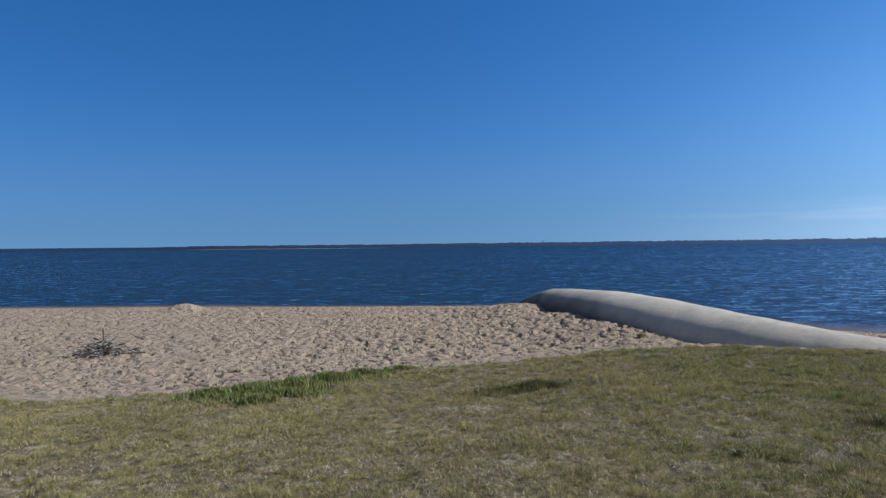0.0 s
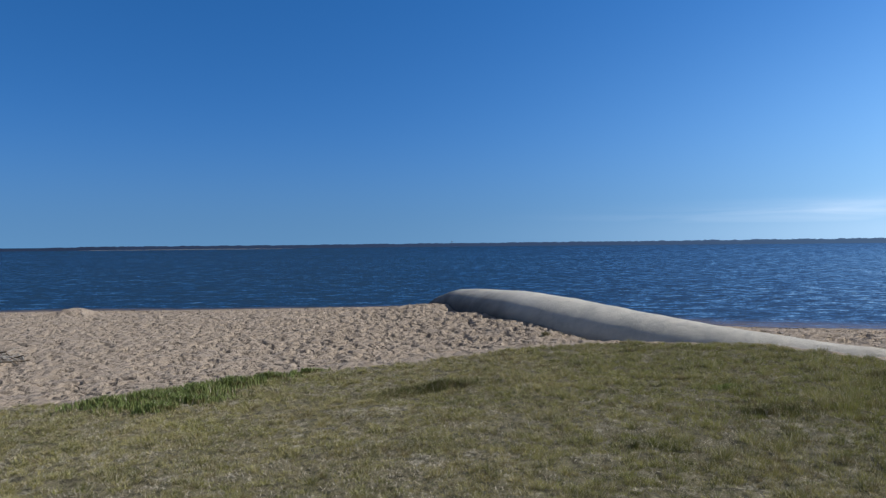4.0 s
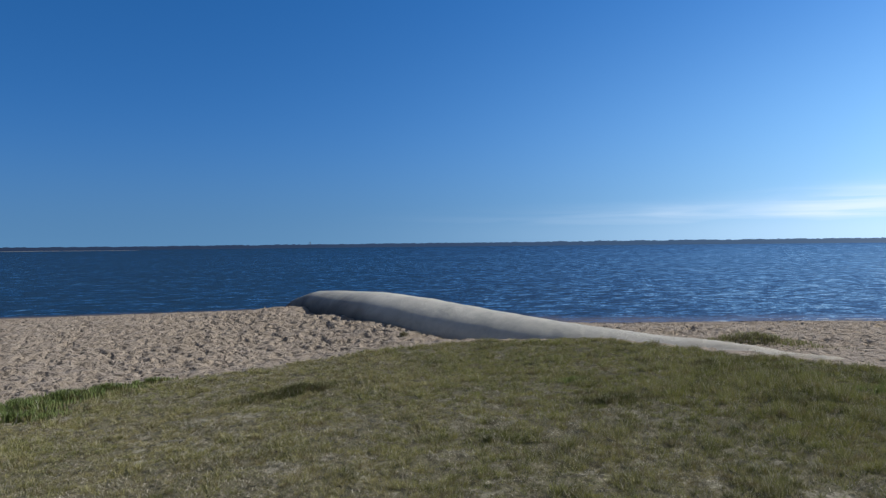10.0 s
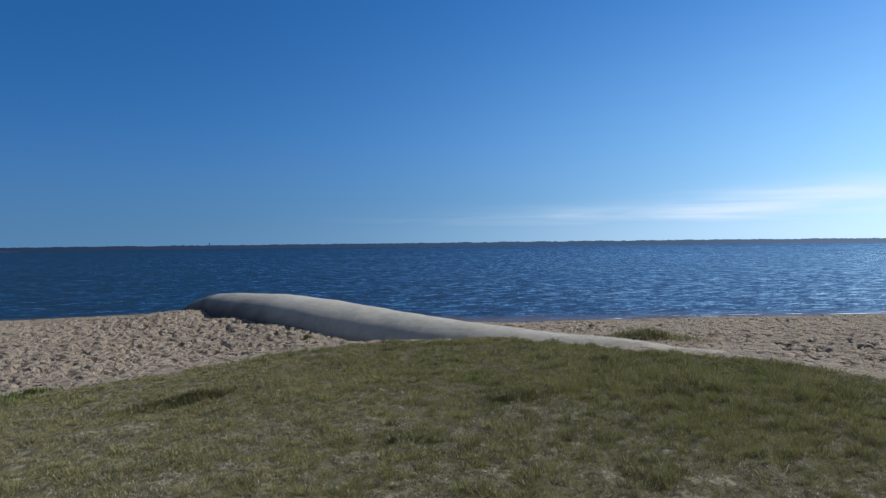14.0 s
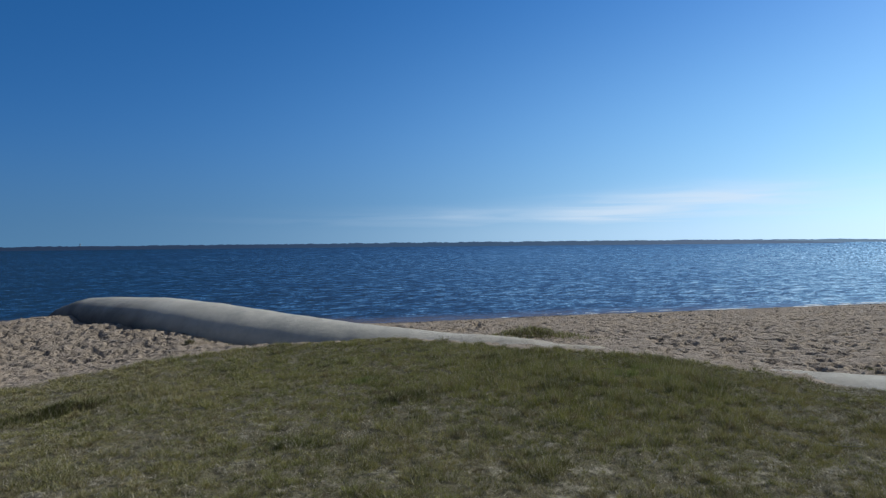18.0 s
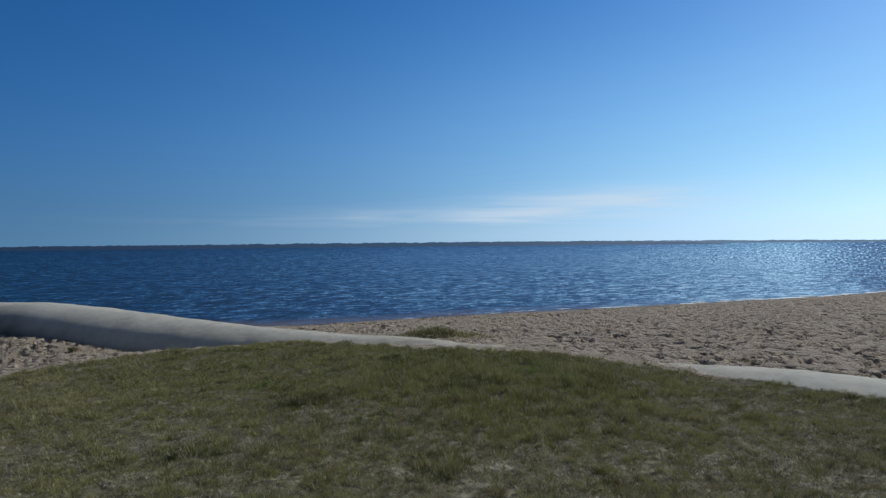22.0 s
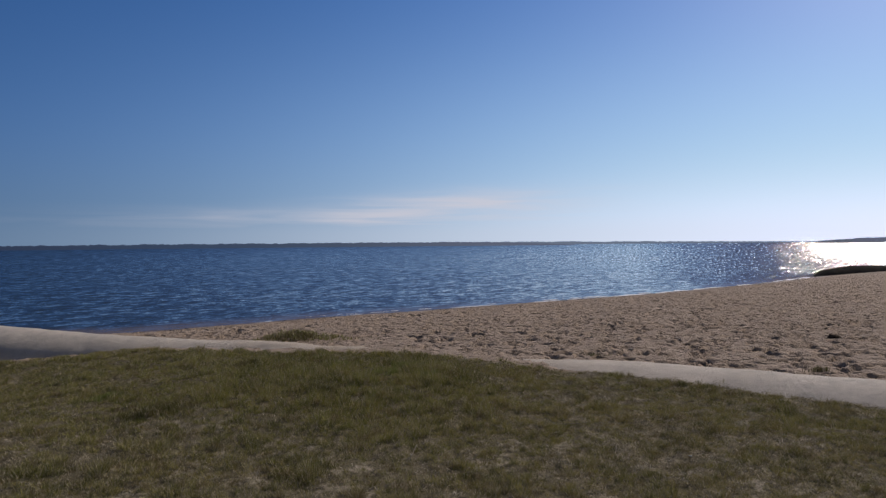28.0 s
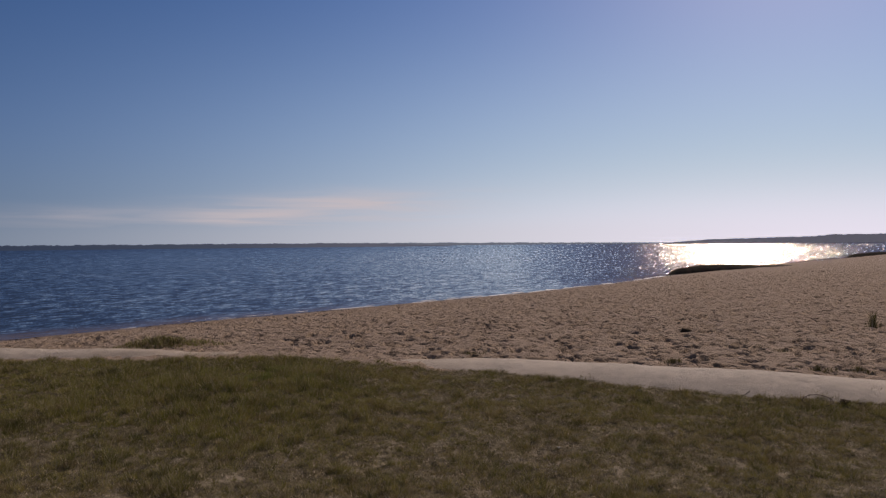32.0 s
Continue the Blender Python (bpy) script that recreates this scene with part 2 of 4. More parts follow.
    # more lean at the sun's bearing, so it glitters there from the camera
    glitter_core = m.math("MULTIPLY", m.math("DIVIDE", m.math("SUBTRACT", bearing, 1.25), 0.23, True), m.math("DIVIDE", m.math("SUBTRACT", x, 20.0), 22.0, True))
    lean = m.vmath("ADD", lean, m.vmath("MULTIPLY", (-0.27, 0.0, 0.0), glitter_core))
    tilt = m.vmath("MULTIPLY", tilt, m.math("ADD", m.math("ADD", 0.64, m.math("MULTIPLY", west, 1.4)), m.math("MULTIPLY", glitter_core, 0.4)))
    # it calms where it runs out over the sand
    tilt = m.vmath("MULTIPLY", tilt, m.math("SUBTRACT", 1.0, m.math("MULTIPLY", shallow, 0.7)))
    m.put(m.b.inputs["Roughness"], m.math("SUBTRACT", m.math("ADD", 0.085, m.math("MULTIPLY", far, 0.05)), m.math("MULTIPLY", glitter_side, 0.038)))
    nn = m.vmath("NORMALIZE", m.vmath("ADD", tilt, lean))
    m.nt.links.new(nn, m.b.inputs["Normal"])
    return m.m


def blade_material(name, dry, lush, straw, patch=0.35, brown=(0.20, 0.15, 0.07), through_light=0.25, warm=(0.45, 0.375, 0.165), deep=(0.10, 0.11, 0.035)):
    m = Mat(name, 0.7, 0.2)
    r = m.island()
    green = m.mix(m.math("ADD", m.ramp(m.noise(0.8, 4), (0.4, 0.0), (0.62, 0.7)), m.attr("rich"), True), dry, lush)
    green = m.mix(m.attr("deep"), green, deep)
    green = m.mix(m.attr("warm"), green, warm)
    green = m.mix(m.ramp(m.noise(9.0, 2), (0.52, 0.0), (0.64, 0.75)), green, brown)
    tone = m.mix(m.ramp(r, (0.0, 0.0), (1.0, 1.0)), m.mix(0.4, green, (0.10, 0.10, 0.035)), green)
    pale = m.math("GREATER_THAN", m.math("FRACT", m.math("MULTIPLY", r, 37.7)), 1.0 - patch)
    m.colour(m.mix(pale, tone, straw))
    # thin blades let light through
    tr, mx = m.nt.nodes.new("ShaderNodeBsdfTranslucent"), m.nt.nodes.new("ShaderNodeMixShader")
    m.nt.links.new(m.b.inputs["Base Color"].links[0].from_socket, tr.inputs["Color"])
    mx.inputs[0].default_value = through_light
    m.nt.links.new(m.b.outputs[0], mx.inputs[1]), m.nt.links.new(tr.outputs[0], mx.inputs[2])
    m.nt.links.new(mx.outputs[0], m.nt.nodes["Material Output"].inputs["Surface"])
    return m.m


def fabric_material():
    m = Mat("geotextile", 0.85, 0.2)
    broad, mid, weave = m.noise(0.9, 5), m.noise(7, 5), m.noise(420, 2)
    c = m.mix(m.ramp(broad, (0.3, 0.0), (0.7, 1.0)), (0.47, 0.435, 0.368), (0.58, 0.54, 0.462))
    c = m.mix(m.ramp(m.math("ADD", m.math("MULTIPLY", mid, 0.4), m.math("MULTIPLY", m.noise(0.45, 4), 0.6)), (0.46, 0.0), (0.62, 0.75)), c, (0.36, 0.34, 0.295))
    dust = m.ramp(m.noise(2.0, 6), (0.45, 0.0), (0.75, 0.7))
    c = m.mix(dust, c, (0.59, 0.54, 0.458))
    c = m.mix(m.math("MULTIPLY", m.attr("dusty"), m.ramp(m.noise(3.5, 5), (0.3, 0.35), (0.6, 0.95))), c, (0.43, 0.362, 0.275))
    m.colour(m.mix(m.math("MULTIPLY", m.attr("stain_shade"), 0.92), c, m.mix(m.ramp(m.noise(3.0, 5), (0.35, 0.0), (0.65, 1.0)), (0.04, 0.04, 0.041), (0.085, 0.084, 0.08))))
    m.bump(m.math("ADD", weave, m.math("MULTIPLY", m.noise(4.5, 6, 0.62), 6.0)), 0.5, 0.012)
    return m.m


def plain(name, a, b, scale=20.0, rough=0.8, spec=0.3, bump=0.3):
    m = Mat(name, rough, spec)
    m.colour(m.mix(m.ramp(m.noise(scale, 5), (0.3, 0.0), (0.7, 1.0)), a, b))
    if bump:
        m.bump(m.noise(scale * 3, 4), bump, 0.004)
    return m.m


def shore_material():
    """Trees across the lake: dark westwards, haze painted eastwards as bluer colour and glow."""
    m = Mat("far_woods", 1.0, 0.0)
    sp = m.nt.nodes.new("ShaderNodeSeparateXYZ")
    m.nt.links.new(m.coord(), sp.inputs[0])
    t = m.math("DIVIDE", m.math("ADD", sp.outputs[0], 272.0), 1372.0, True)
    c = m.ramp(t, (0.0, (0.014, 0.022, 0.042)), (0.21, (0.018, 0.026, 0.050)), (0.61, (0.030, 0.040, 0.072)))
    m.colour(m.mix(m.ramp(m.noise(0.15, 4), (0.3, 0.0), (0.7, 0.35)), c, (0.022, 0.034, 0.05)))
    # the lit air before it, painted as a glow of the trees
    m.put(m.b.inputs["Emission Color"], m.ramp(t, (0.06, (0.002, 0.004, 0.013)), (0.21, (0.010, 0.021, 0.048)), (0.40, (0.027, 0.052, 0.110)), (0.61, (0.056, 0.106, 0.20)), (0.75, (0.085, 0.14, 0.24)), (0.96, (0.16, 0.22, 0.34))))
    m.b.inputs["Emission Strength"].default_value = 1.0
    return m.m


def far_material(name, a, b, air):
    """Woods far off, the lit air before them painted as their own glow."""
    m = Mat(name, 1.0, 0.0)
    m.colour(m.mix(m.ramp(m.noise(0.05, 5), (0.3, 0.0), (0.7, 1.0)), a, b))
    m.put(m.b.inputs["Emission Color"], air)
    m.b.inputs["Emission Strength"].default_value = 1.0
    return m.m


MAT_GROUND = ground_material()
MAT_WATER = water_material()
MAT_FABRIC = fabric_material()
# dark fabric of the far tubes, their backlit shade put into its colour
MAT_DARK = plain("backlit_dark_geotextile", (0.035, 0.034, 0.03), (0.065, 0.06, 0.052), 2.0, 1.0, 0.0)
MAT_FOAM = plain("foam", (0.70, 0.74, 0.76), (0.85, 0.87, 0.88), 40, 0.6, 0.3, 0)
MAT_BLADE = blade_material("lawn_grass", (0.44, 0.38, 0.165), (0.36, 0.355, 0.10), (0.54, 0.48, 0.345), 0.17, (0.28, 0.21, 0.12), 0.2)
MAT_STRAW = blade_material("dead_grass", (0.37, 0.305, 0.20), (0.30, 0.245, 0.155), (0.56, 0.495, 0.375), 0.3, (0.17, 0.135, 0.09), 0.1)
MAT_TUFT = blade_material("dark_grass", (0.135, 0.14, 0.045), (0.12, 0.132, 0.042), (0.28, 0.235, 0.13), 0.14)
MAT_LEAF = blade_material("fresh_leaves", (0.215, 0.27, 0.088), (0.18, 0.23, 0.07), (0.20, 0.20, 0.08), 0.06)
MAT_LUSH = blade_material("lush_grass", (0.26, 0.31, 0.085), (0.22, 0.285, 0.07), (0.36, 0.32, 0.15), 0.1, (0.24, 0.22, 0.10))
MAT_SCRUB = blade_material("scrub_leaves", (0.34, 0.34, 0.13), (0.30, 0.32, 0.11), (0.42, 0.35, 0.22), 0.2, (0.25, 0.2, 0.12), 0.3)
MAT_STICK = plain("grey_driftwood", (0.15, 0.135, 0.12), (0.36, 0.335, 0.30), 14, 0.85, 0.2)
MAT_WEED = plain("dark_lake_weed", (0.04, 0.03, 0.022), (0.10, 0.075, 0.05), 30, 0.9, 0.2)
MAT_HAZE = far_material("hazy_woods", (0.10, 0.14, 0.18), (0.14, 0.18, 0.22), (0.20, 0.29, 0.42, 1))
MAT_WOODS = shore_material()
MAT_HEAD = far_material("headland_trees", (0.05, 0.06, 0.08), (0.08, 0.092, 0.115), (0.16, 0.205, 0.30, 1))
MAT_WIRE = plain("rusty_wire", (0.05, 0.04, 0.035), (0.12, 0.08, 0.05), 50, 0.6, 0.4)
MAT_TOWER = plain("tower_concrete", (0.20, 0.23, 0.27), (0.25, 0.28, 0.32), 0.3, 0.9, 0.2, 0)
MAT_BAR = plain("far_sand", (0.19, 0.18, 0.16), (0.25, 0.23, 0.20), 0.1, 0.9, 0.1, 0)


# ---------------------------------------------------------------- numbers
rng = np.random.default_rng(7)
LATTICE = rng.random((256, 256))


def vnoise(x, y, k=0):
    """Smooth value noise, 0 to 1, on arrays."""
    x, y = np.asarray(x, float) + 17.3 * k, np.asarray(y, float) - 9.1 * k
    i, j = np.floor(x).astype(int), np.floor(y).astype(int)
    u, v = x - i, y - j
    u, v = u * u * (3 - 2 * u), v * v * (3 - 2 * v)
    a, b, c, d = (LATTICE[(i + p) & 255, (j + q) & 255] for p, q in ((0, 0), (1, 0), (0, 1), (1, 1)))
    return (a * (1 - u) + b * u) * (1 - v) + (c * (1 - u) + d * u) * v


def fbm(x, y, k=0, octaves=4):
    s, amp, tot = 0.0, 1.0, 0.0
    for o in range(octaves):
        s, tot, amp, x, y = s + amp * vnoise(x, y, k + o), tot + amp, amp * 0.5, x * 2.03, y * 2.03
    return s / tot


def smooth(a, b, v):
    t = np.clip((v - a) / (b - a), 0, 1)
    return t * t * (3 - 2 * t)


# the water's edge: y for each x
SHORE_X = (-5000, -300, -60, -16, -9, -3, 1.5, 3.5, 6, 10, 14.8, 18.6, 23.2, 28.8, 37.8, 48, 70, 104, 145, 300, 5000)
SHORE_Y = (400, 60, 27, 24.6, 24.6, 23.9, 23.6, 22.6, 19.3, 16.1, 14.6, 13.0, 11.2, 9.0, 6.5, 4.5, -1.5, -12.5, -24, -64, -1500)
# the lawn's rim: bearing, distance, height
RIM_AZ = (-180, -120, -60, -33, -26, -20, -13, -4, 3, 10, 19, 27, 32, 38.7, 46, 53, 57.4, 61, 65, 71.6, 77, 85, 89, 95, 99, 120, 150, 180)
RIM_D = (60, 40, 11, 9.3, 8.8, 8.66, 9.1, 9.5, 9.7, 10.1, 10.9, 10.95, 10.9, 9.9, 9.5, 9.2, 8.9, 8.7, 8.3, 8.2, 8.0, 7.9, 7.9, 7.9, 8.1, 9.0, 30, 60)
RIM_Z = (0, 0, -.2, -.2, -.2, -.2, -.2, -.19, -.13, -.06, -.045, .035, .08, .11, .115, .11, .09, .06, .035, .015, .005, .01, .015, .015, .015, 0, 0, 0)


def shore_s(x, y):
    """About how far inland of the water's edge a place lies."""
    e = np.interp(x, SHORE_X, SHORE_Y)
    slope = (np.interp(x + 0.5, SHORE_X, SHORE_Y) - np.interp(x - 0.5, SHORE_X, SHORE_Y))
    return (e - y) / np.sqrt(1 + slope * slope)


# footprints and scuffs trodden into the sand, on a 3 cm raster
PX0, PY0, PSTEP = -24.0, -10.0, 0.03
PRINTS = np.zeros((2600, 1250), np.float32)


def stamp(cx, cy, turn, length, width, depth, rim):
    r = int(length / PSTEP) + 3
    i, j = int((cx - PX0) / PSTEP), int((cy - PY0) / PSTEP)
    if i < r or j < r or i >= PRINTS.shape[0] - r or j >= PRINTS.shape[1] - r:
        return
    g = np.arange(-r, r + 1) * PSTEP
    u, v = np.meshgrid(g, g, indexing="ij")
    a, b = u * math.cos(turn) + v * math.sin(turn), -u * math.sin(turn) + v * math.cos(turn)
    q = np.sqrt((a / (length * 0.5)) ** 2 + (b / (width * 0.5)) ** 2)
    PRINTS[i - r:i + r + 1, j - r:j + r + 1] += (-depth * np.exp(-q ** 5) + rim * np.exp(-((q - 1.35) / 0.35) ** 2)).astype(np.float32)


for _ in range(71000):
    px, py = rng.uniform(-23, 52), rng.uniform(-9, 26)
    if shore_s(px, py) < 0.6 or px * px + py * py < 56:
        continue
    stamp(px, py, rng.uniform(0, math.pi), rng.uniform(0.09, 0.24), rng.uniform(0.07, 0.115), rng.uniform(0.035, 0.105), rng.uniform(0.004, 0.018))
# most trodden before the tube, where people climb over it
for _ in range(2600):
    px, py = rng.normal(0.6, 2.6), rng.normal(15.0, 3.4)
    if shore_s(px, py) > 0.6 and px * px + py * py > 60:
        stamp(px, py, rng.uniform(-0.6, 0.6), rng.uniform(0.12, 0.26), rng.uniform(0.08, 0.13), rng.uniform(0.03, 0.065), rng.uniform(0.004, 0.012))
for az, d, ln, wd, dp in ((85.8, 14.6, 0.55, 0.22, 0.13), (85.9, 15.3, 0.5, 0.2, 0.08)):
    hx, hy = polar(az, d)
    stamp(hx, hy, radians(95), ln, wd, dp, 0.03)


def prints(x, y):
    i, j = (x - PX0) / PSTEP, (y - PY0) / PSTEP
    inside = (i > 1) & (j > 1) & (i < PRINTS.shape[0] - 3) & (j < PRINTS.shape[1] - 3)
    i, j = np.clip(i, 1, PRINTS.shape[0] - 3), np.clip(j, 1, PRINTS.shape[1] - 3)
    a, b = i.astype(int), j.astype(int)
    u, v = i - a, j - b
    p = (PRINTS[a, b] * (1 - u) + PRINTS[a + 1, b] * u) * (1 - v) + (PRINTS[a, b + 1] * (1 - u) + PRINTS[a + 1, b + 1] * u) * v
    return np.where(inside, p, 0.0)


def lawn_cover(x, y):
    """1 on the lawn, 0 on the sand, with a ragged rim."""
    az, d = np.degrees(np.arctan2(x, y)), np.hypot(x, y)
    rim = np.interp(az, RIM_AZ, RIM_D) + (fbm(x * 1.3, y * 1.3, 5) - 0.5) * 0.5
    return smooth(0.12, -0.12, d - rim)


def ground_z(x, y, detail=True):
    x, y = np.asarray(x, float), np.asarray(y, float)
    az, d = np.degrees(np.arctan2(x, y)), np.hypot(x, y)
    s = shore_s(x, y)
    beach = WATER + np.where(s < 0, np.maximum(0.11 * s, -2.4), 0.4 * smooth(-2.0, 4.6, s) - 0.4 * smooth(-2.0, 4.6, 0.0))
    beach = beach + np.where(s > 0, 0.04, 0.0) * smooth(0, 4, s) + smooth(0.5, 7.5, x) * smooth(4.0, 10.0, s) * 0.26
    beach = beach - np.where(s > 0, 0.10, 0.0) * smooth(0, 4, s) * smooth(-5, -15, x) - np.where(s > 0, 0.11, 0.0) * smooth(0, 4, s) * smooth(0.5, -6, x)
    beach = beach + np.where(s > 0, (fbm(x * 0.35, y * 0.35, 2) - 0.5) * 0.14 * smooth(0, 4, s), 0.0)
    rim_d, rim_z = np.interp(az, RIM_AZ, RIM_D), np.interp(az, RIM_AZ, RIM_Z)
    lawn = rim_z * smooth(2.5, 8.5, d) + (fbm(x * 0.5, y * 0.5, 11) - 0.5) * 0.06
    t = smooth(0.0, 1.6, d - rim_d)
    z = lawn * (1 - t) + beach * t
    # a scraped-up heap at the left, one before the tube's far end, one under the scrub
    for cx, cy, r, h in ((-7.9, 20.9, 0.6, 0.24), (2.0, 17.8, 1.4, 0.25), (2.8, 15.2, 1.1, 0.22), (3.2, 13.3, 1.0, 0.20), (3.8, 12.0, 0.9, 0.12),  (8.6, 9.2, 1.0, 0.05)):
        z = z + h * np.exp(-((x - cx) ** 2 + (y - cy) ** 2) / (r * r))
    if detail:
        sand = (1 - lawn_cover(x, y)) * smooth(0.3, 1.6, s)
        z = z + sand * (prints(x, y) * smooth(0.0, 0.9, d - rim_d) + (fbm(x * 3.4, y * 3.4, 21) - 0.5) * 0.07)
        z = z + (1 - sand) * smooth(-1, 1, s) * ((fbm(x * 6, y * 6, 31) - 0.5) * 0.05 + (vnoise(x * 9, y * 9, 33) - 0.5) * 0.02)
    return z


def mesh_np(name, verts, faces, material, smooth_shade=True):
    """A mesh from arrays: faces all with the same number of corners."""
    me = bpy.data.meshes.new(name)
    n, k = faces.shape
    me.vertices.add(len(verts)), me.loops.add(n * k), me.polygons.add(n)
    me.vertices.foreach_set("co", np.ascontiguousarray(verts, np.float32).ravel())
    me.loops.foreach_set("vertex_index", np.ascontiguousarray(faces, np.int32).ravel())
    me.polygons.foreach_set("loop_start", np.arange(0, n * k, k, dtype=np.int32))
    me.polygons.foreach_set("use_smooth", np.full(n, smooth_shade))
    me.update(calc_edges=True)
    me.materials.append(material)
    return me


def ring_faces(rings, cols):
    i, j = np.meshgrid(np.arange(rings - 1), np.arange(cols), indexing="ij")
    k = (j + 1) % cols
    return np.stack([i * cols + j, i * cols + k, (i + 1) * cols + k, (i + 1) * cols + j], -1).reshape(-1, 4)


# ---------------------------------------------------------------- ground and lake
def make_ground():
    az = np.concatenate([np.arange(-37, 103, 0.16), np.arange(103, 323, 2.0)])
    rings = [0.02, 1.0, 2.0, 3.0]
    while rings[-1] < 4500:
        d = rings[-1]
        rings.append(d + (0.07 if d < 8 else 0.037 * (d / 9) ** 0.9 if d < 22 else 0.085 + 0.004 * (d - 22) if d < 42 else d * 0.011 if d < 90 else d * 0.16))
    rings = np.array(rings)
    D, A = np.meshgrid(rings, np.radians(az), indexing="ij")
    x, y = (D * np.sin(A)).ravel(), (D * np.cos(A)).ravel()
    z = ground_z(x, y)
    me = mesh_np("ground", np.stack([x, y, z], 1), ring_faces(len(rings), len(az))[:, ::-1], MAT_GROUND)
    az = np.degrees(np.arctan2(x, y))
    for key, val in (("rich", smooth(4, 40, az) * smooth(3.6, 6.8, np.hypot(x, y)) * (1 - 0.55 * smooth(52, 72, az))), ("lawn", lawn_cover(x, y)), ("wet", smooth(1.3, 0.5, shore_s(x, y) + (fbm(x, y, 41) - 0.5) * 0.5))):
        at = me.attributes.new(key, "FLOAT", "POINT")
        at.data.foreach_set("value", np.ascontiguousarray(val, np.float32))
    return tagged(new("ground", me), "trodden beige sand beach running into dry sandy lawn", "ground", kind="structure")


def make_water():
    az = np.arange(-90, 130, 0.7)
    rings = [12.0]
    while rings[-1] < 4700:
        rings.append(rings[-1] * (1.02 if rings[-1] < 60 else 1.06) + 0.02)
    rings = np.array(rings)
    D, A = np.meshgrid(rings, np.radians(az), indexing="ij")
    x, y = (D * np.sin(A)).ravel(), (D * np.cos(A)).ravel()
    z = WATER + 0 * x
    f = ring_faces(len(rings), len(az))
    f = f[(f[:, 1] % len(az)) != 0][:, ::-1]
    me = mesh_np("water", np.stack([x, y, z], 1), f, MAT_WATER)
    at = me.attributes.new("shallow", "FLOAT", "POINT")
    at.data.foreach_set("value", (smooth(np.interp(x, (3, 10), (-0.7, -2.2)), -0.1, shore_s(x, y) + (fbm(x * 0.6, y * 0.6, 43) - 0.5) * 0.8) * 0.8).astype(np.float32))
    return tagged(new("water", me), "wind-rippled dark blue lake water", "lake", kind="structure")


make_ground()
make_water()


# ---------------------------------------------------------------- geotextile tubes
def make_tube(name, path, label, segments=220, sides=40, material=None, slack=None, stain_shade=None):
    """A sand-filled fabric tube: path rows of x, y, top height, width, depth of the section."""
    path = np.array(path, float)
    along = np.concatenate([[0], np.cumsum(np.hypot(*np.diff(path[:, :2], axis=0).T))])
    t = np.linspace(0, along[-1], segments)

    def spline(v):
        m = np.gradient(v, along)
        i = np.clip(np.searchsorted(along, t) - 1, 0, len(along) - 2)
        h = along[i + 1] - along[i]
        u = (t - along[i]) / h
        return (2 * u ** 3 - 3 * u ** 2 + 1) * v[i] + (u ** 3 - 2 * u ** 2 + u) * h * m[i] + (3 * u ** 2 - 2 * u ** 3) * v[i + 1] + (u ** 3 - u ** 2) * h * m[i + 1]

    x, y, top, wide, deep = (spline(path[:, k]) for k in range(5))
    dx, dy = np.gradient(x), np.gradient(y)
    n = np.hypot(dx, dy)
    nx, ny = -dy / n, dx / n
    a = np.linspace(0, 2 * math.pi, sides, endpoint=False)
    ca, sa = np.cos(a), np.sin(a)
    sag = (fbm(t * 0.9, t * 0 + 3, 51) - 0.5) * 0.05
    X = x[:, None] + nx[:, None] * ca * wide[:, None] / 2
    Y = y[:, None] + ny[:, None] * ca * wide[:, None] / 2
    Z = (top + sag - deep / 2)[:, None] + sa * deep[:, None] / 2
    lump = (fbm(t[:, None] * 1.6 + 0 * a, np.cos(a) * 1.3 + 5 + 0 * t[:, None], 61) - 0.5) * 0.035
    if slack:
        # slack fabric lies in long slanting folds
        loose = np.exp(-((t - slack[0]) / slack[1]) ** 2)[:, None]
        fold = 1 - np.abs(2 * fbm(t[:, None] * 1.1 + 0.9 * a, t[:, None] * 0.35 - 1.1 * a, 67, 3) - 1) * 3
        lump = lump + np.clip(fold, -0.3, 1) * 0.028 * loose
    X, Y, Z = X + nx[:, None] * np.cos(a) * lump, Y + ny[:, None] * np.cos(a) * lump, Z + np.sin(a) * lump
    v = np.stack([X, Y, Z], -1).reshape(-1, 3)
    f = ring_faces(segments, sides)[:, ::-1]
    me = mesh_np(name, v, f, material or MAT_FABRIC)
    if stain_shade:
        # algae stain and painted shade climb the near flank, highest at the lake's end
        reach = np.interp(t, stain_shade[0], stain_shade[1])[:, None] + (fbm(t[:, None] * 1.2 + 0 * a, Z * 3, 77) - 0.5) * 0.30
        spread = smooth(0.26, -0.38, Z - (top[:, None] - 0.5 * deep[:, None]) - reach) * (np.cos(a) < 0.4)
        me.attributes.new("stain_shade", "FLOAT", "POINT").data.foreach_set("value", spread.astype(np.float32).ravel())
        dust = np.exp(-((t - 17.0) / 2.6) ** 2)[:, None] + 0 * a
        me.attributes.new("dusty", "FLOAT", "POINT").data.foreach_set("value", dust.astype(np.float32).ravel())
    tube = tagged(new(name, me), label, "geotextile tube", "geotextile tubes along the shore")
    return tube


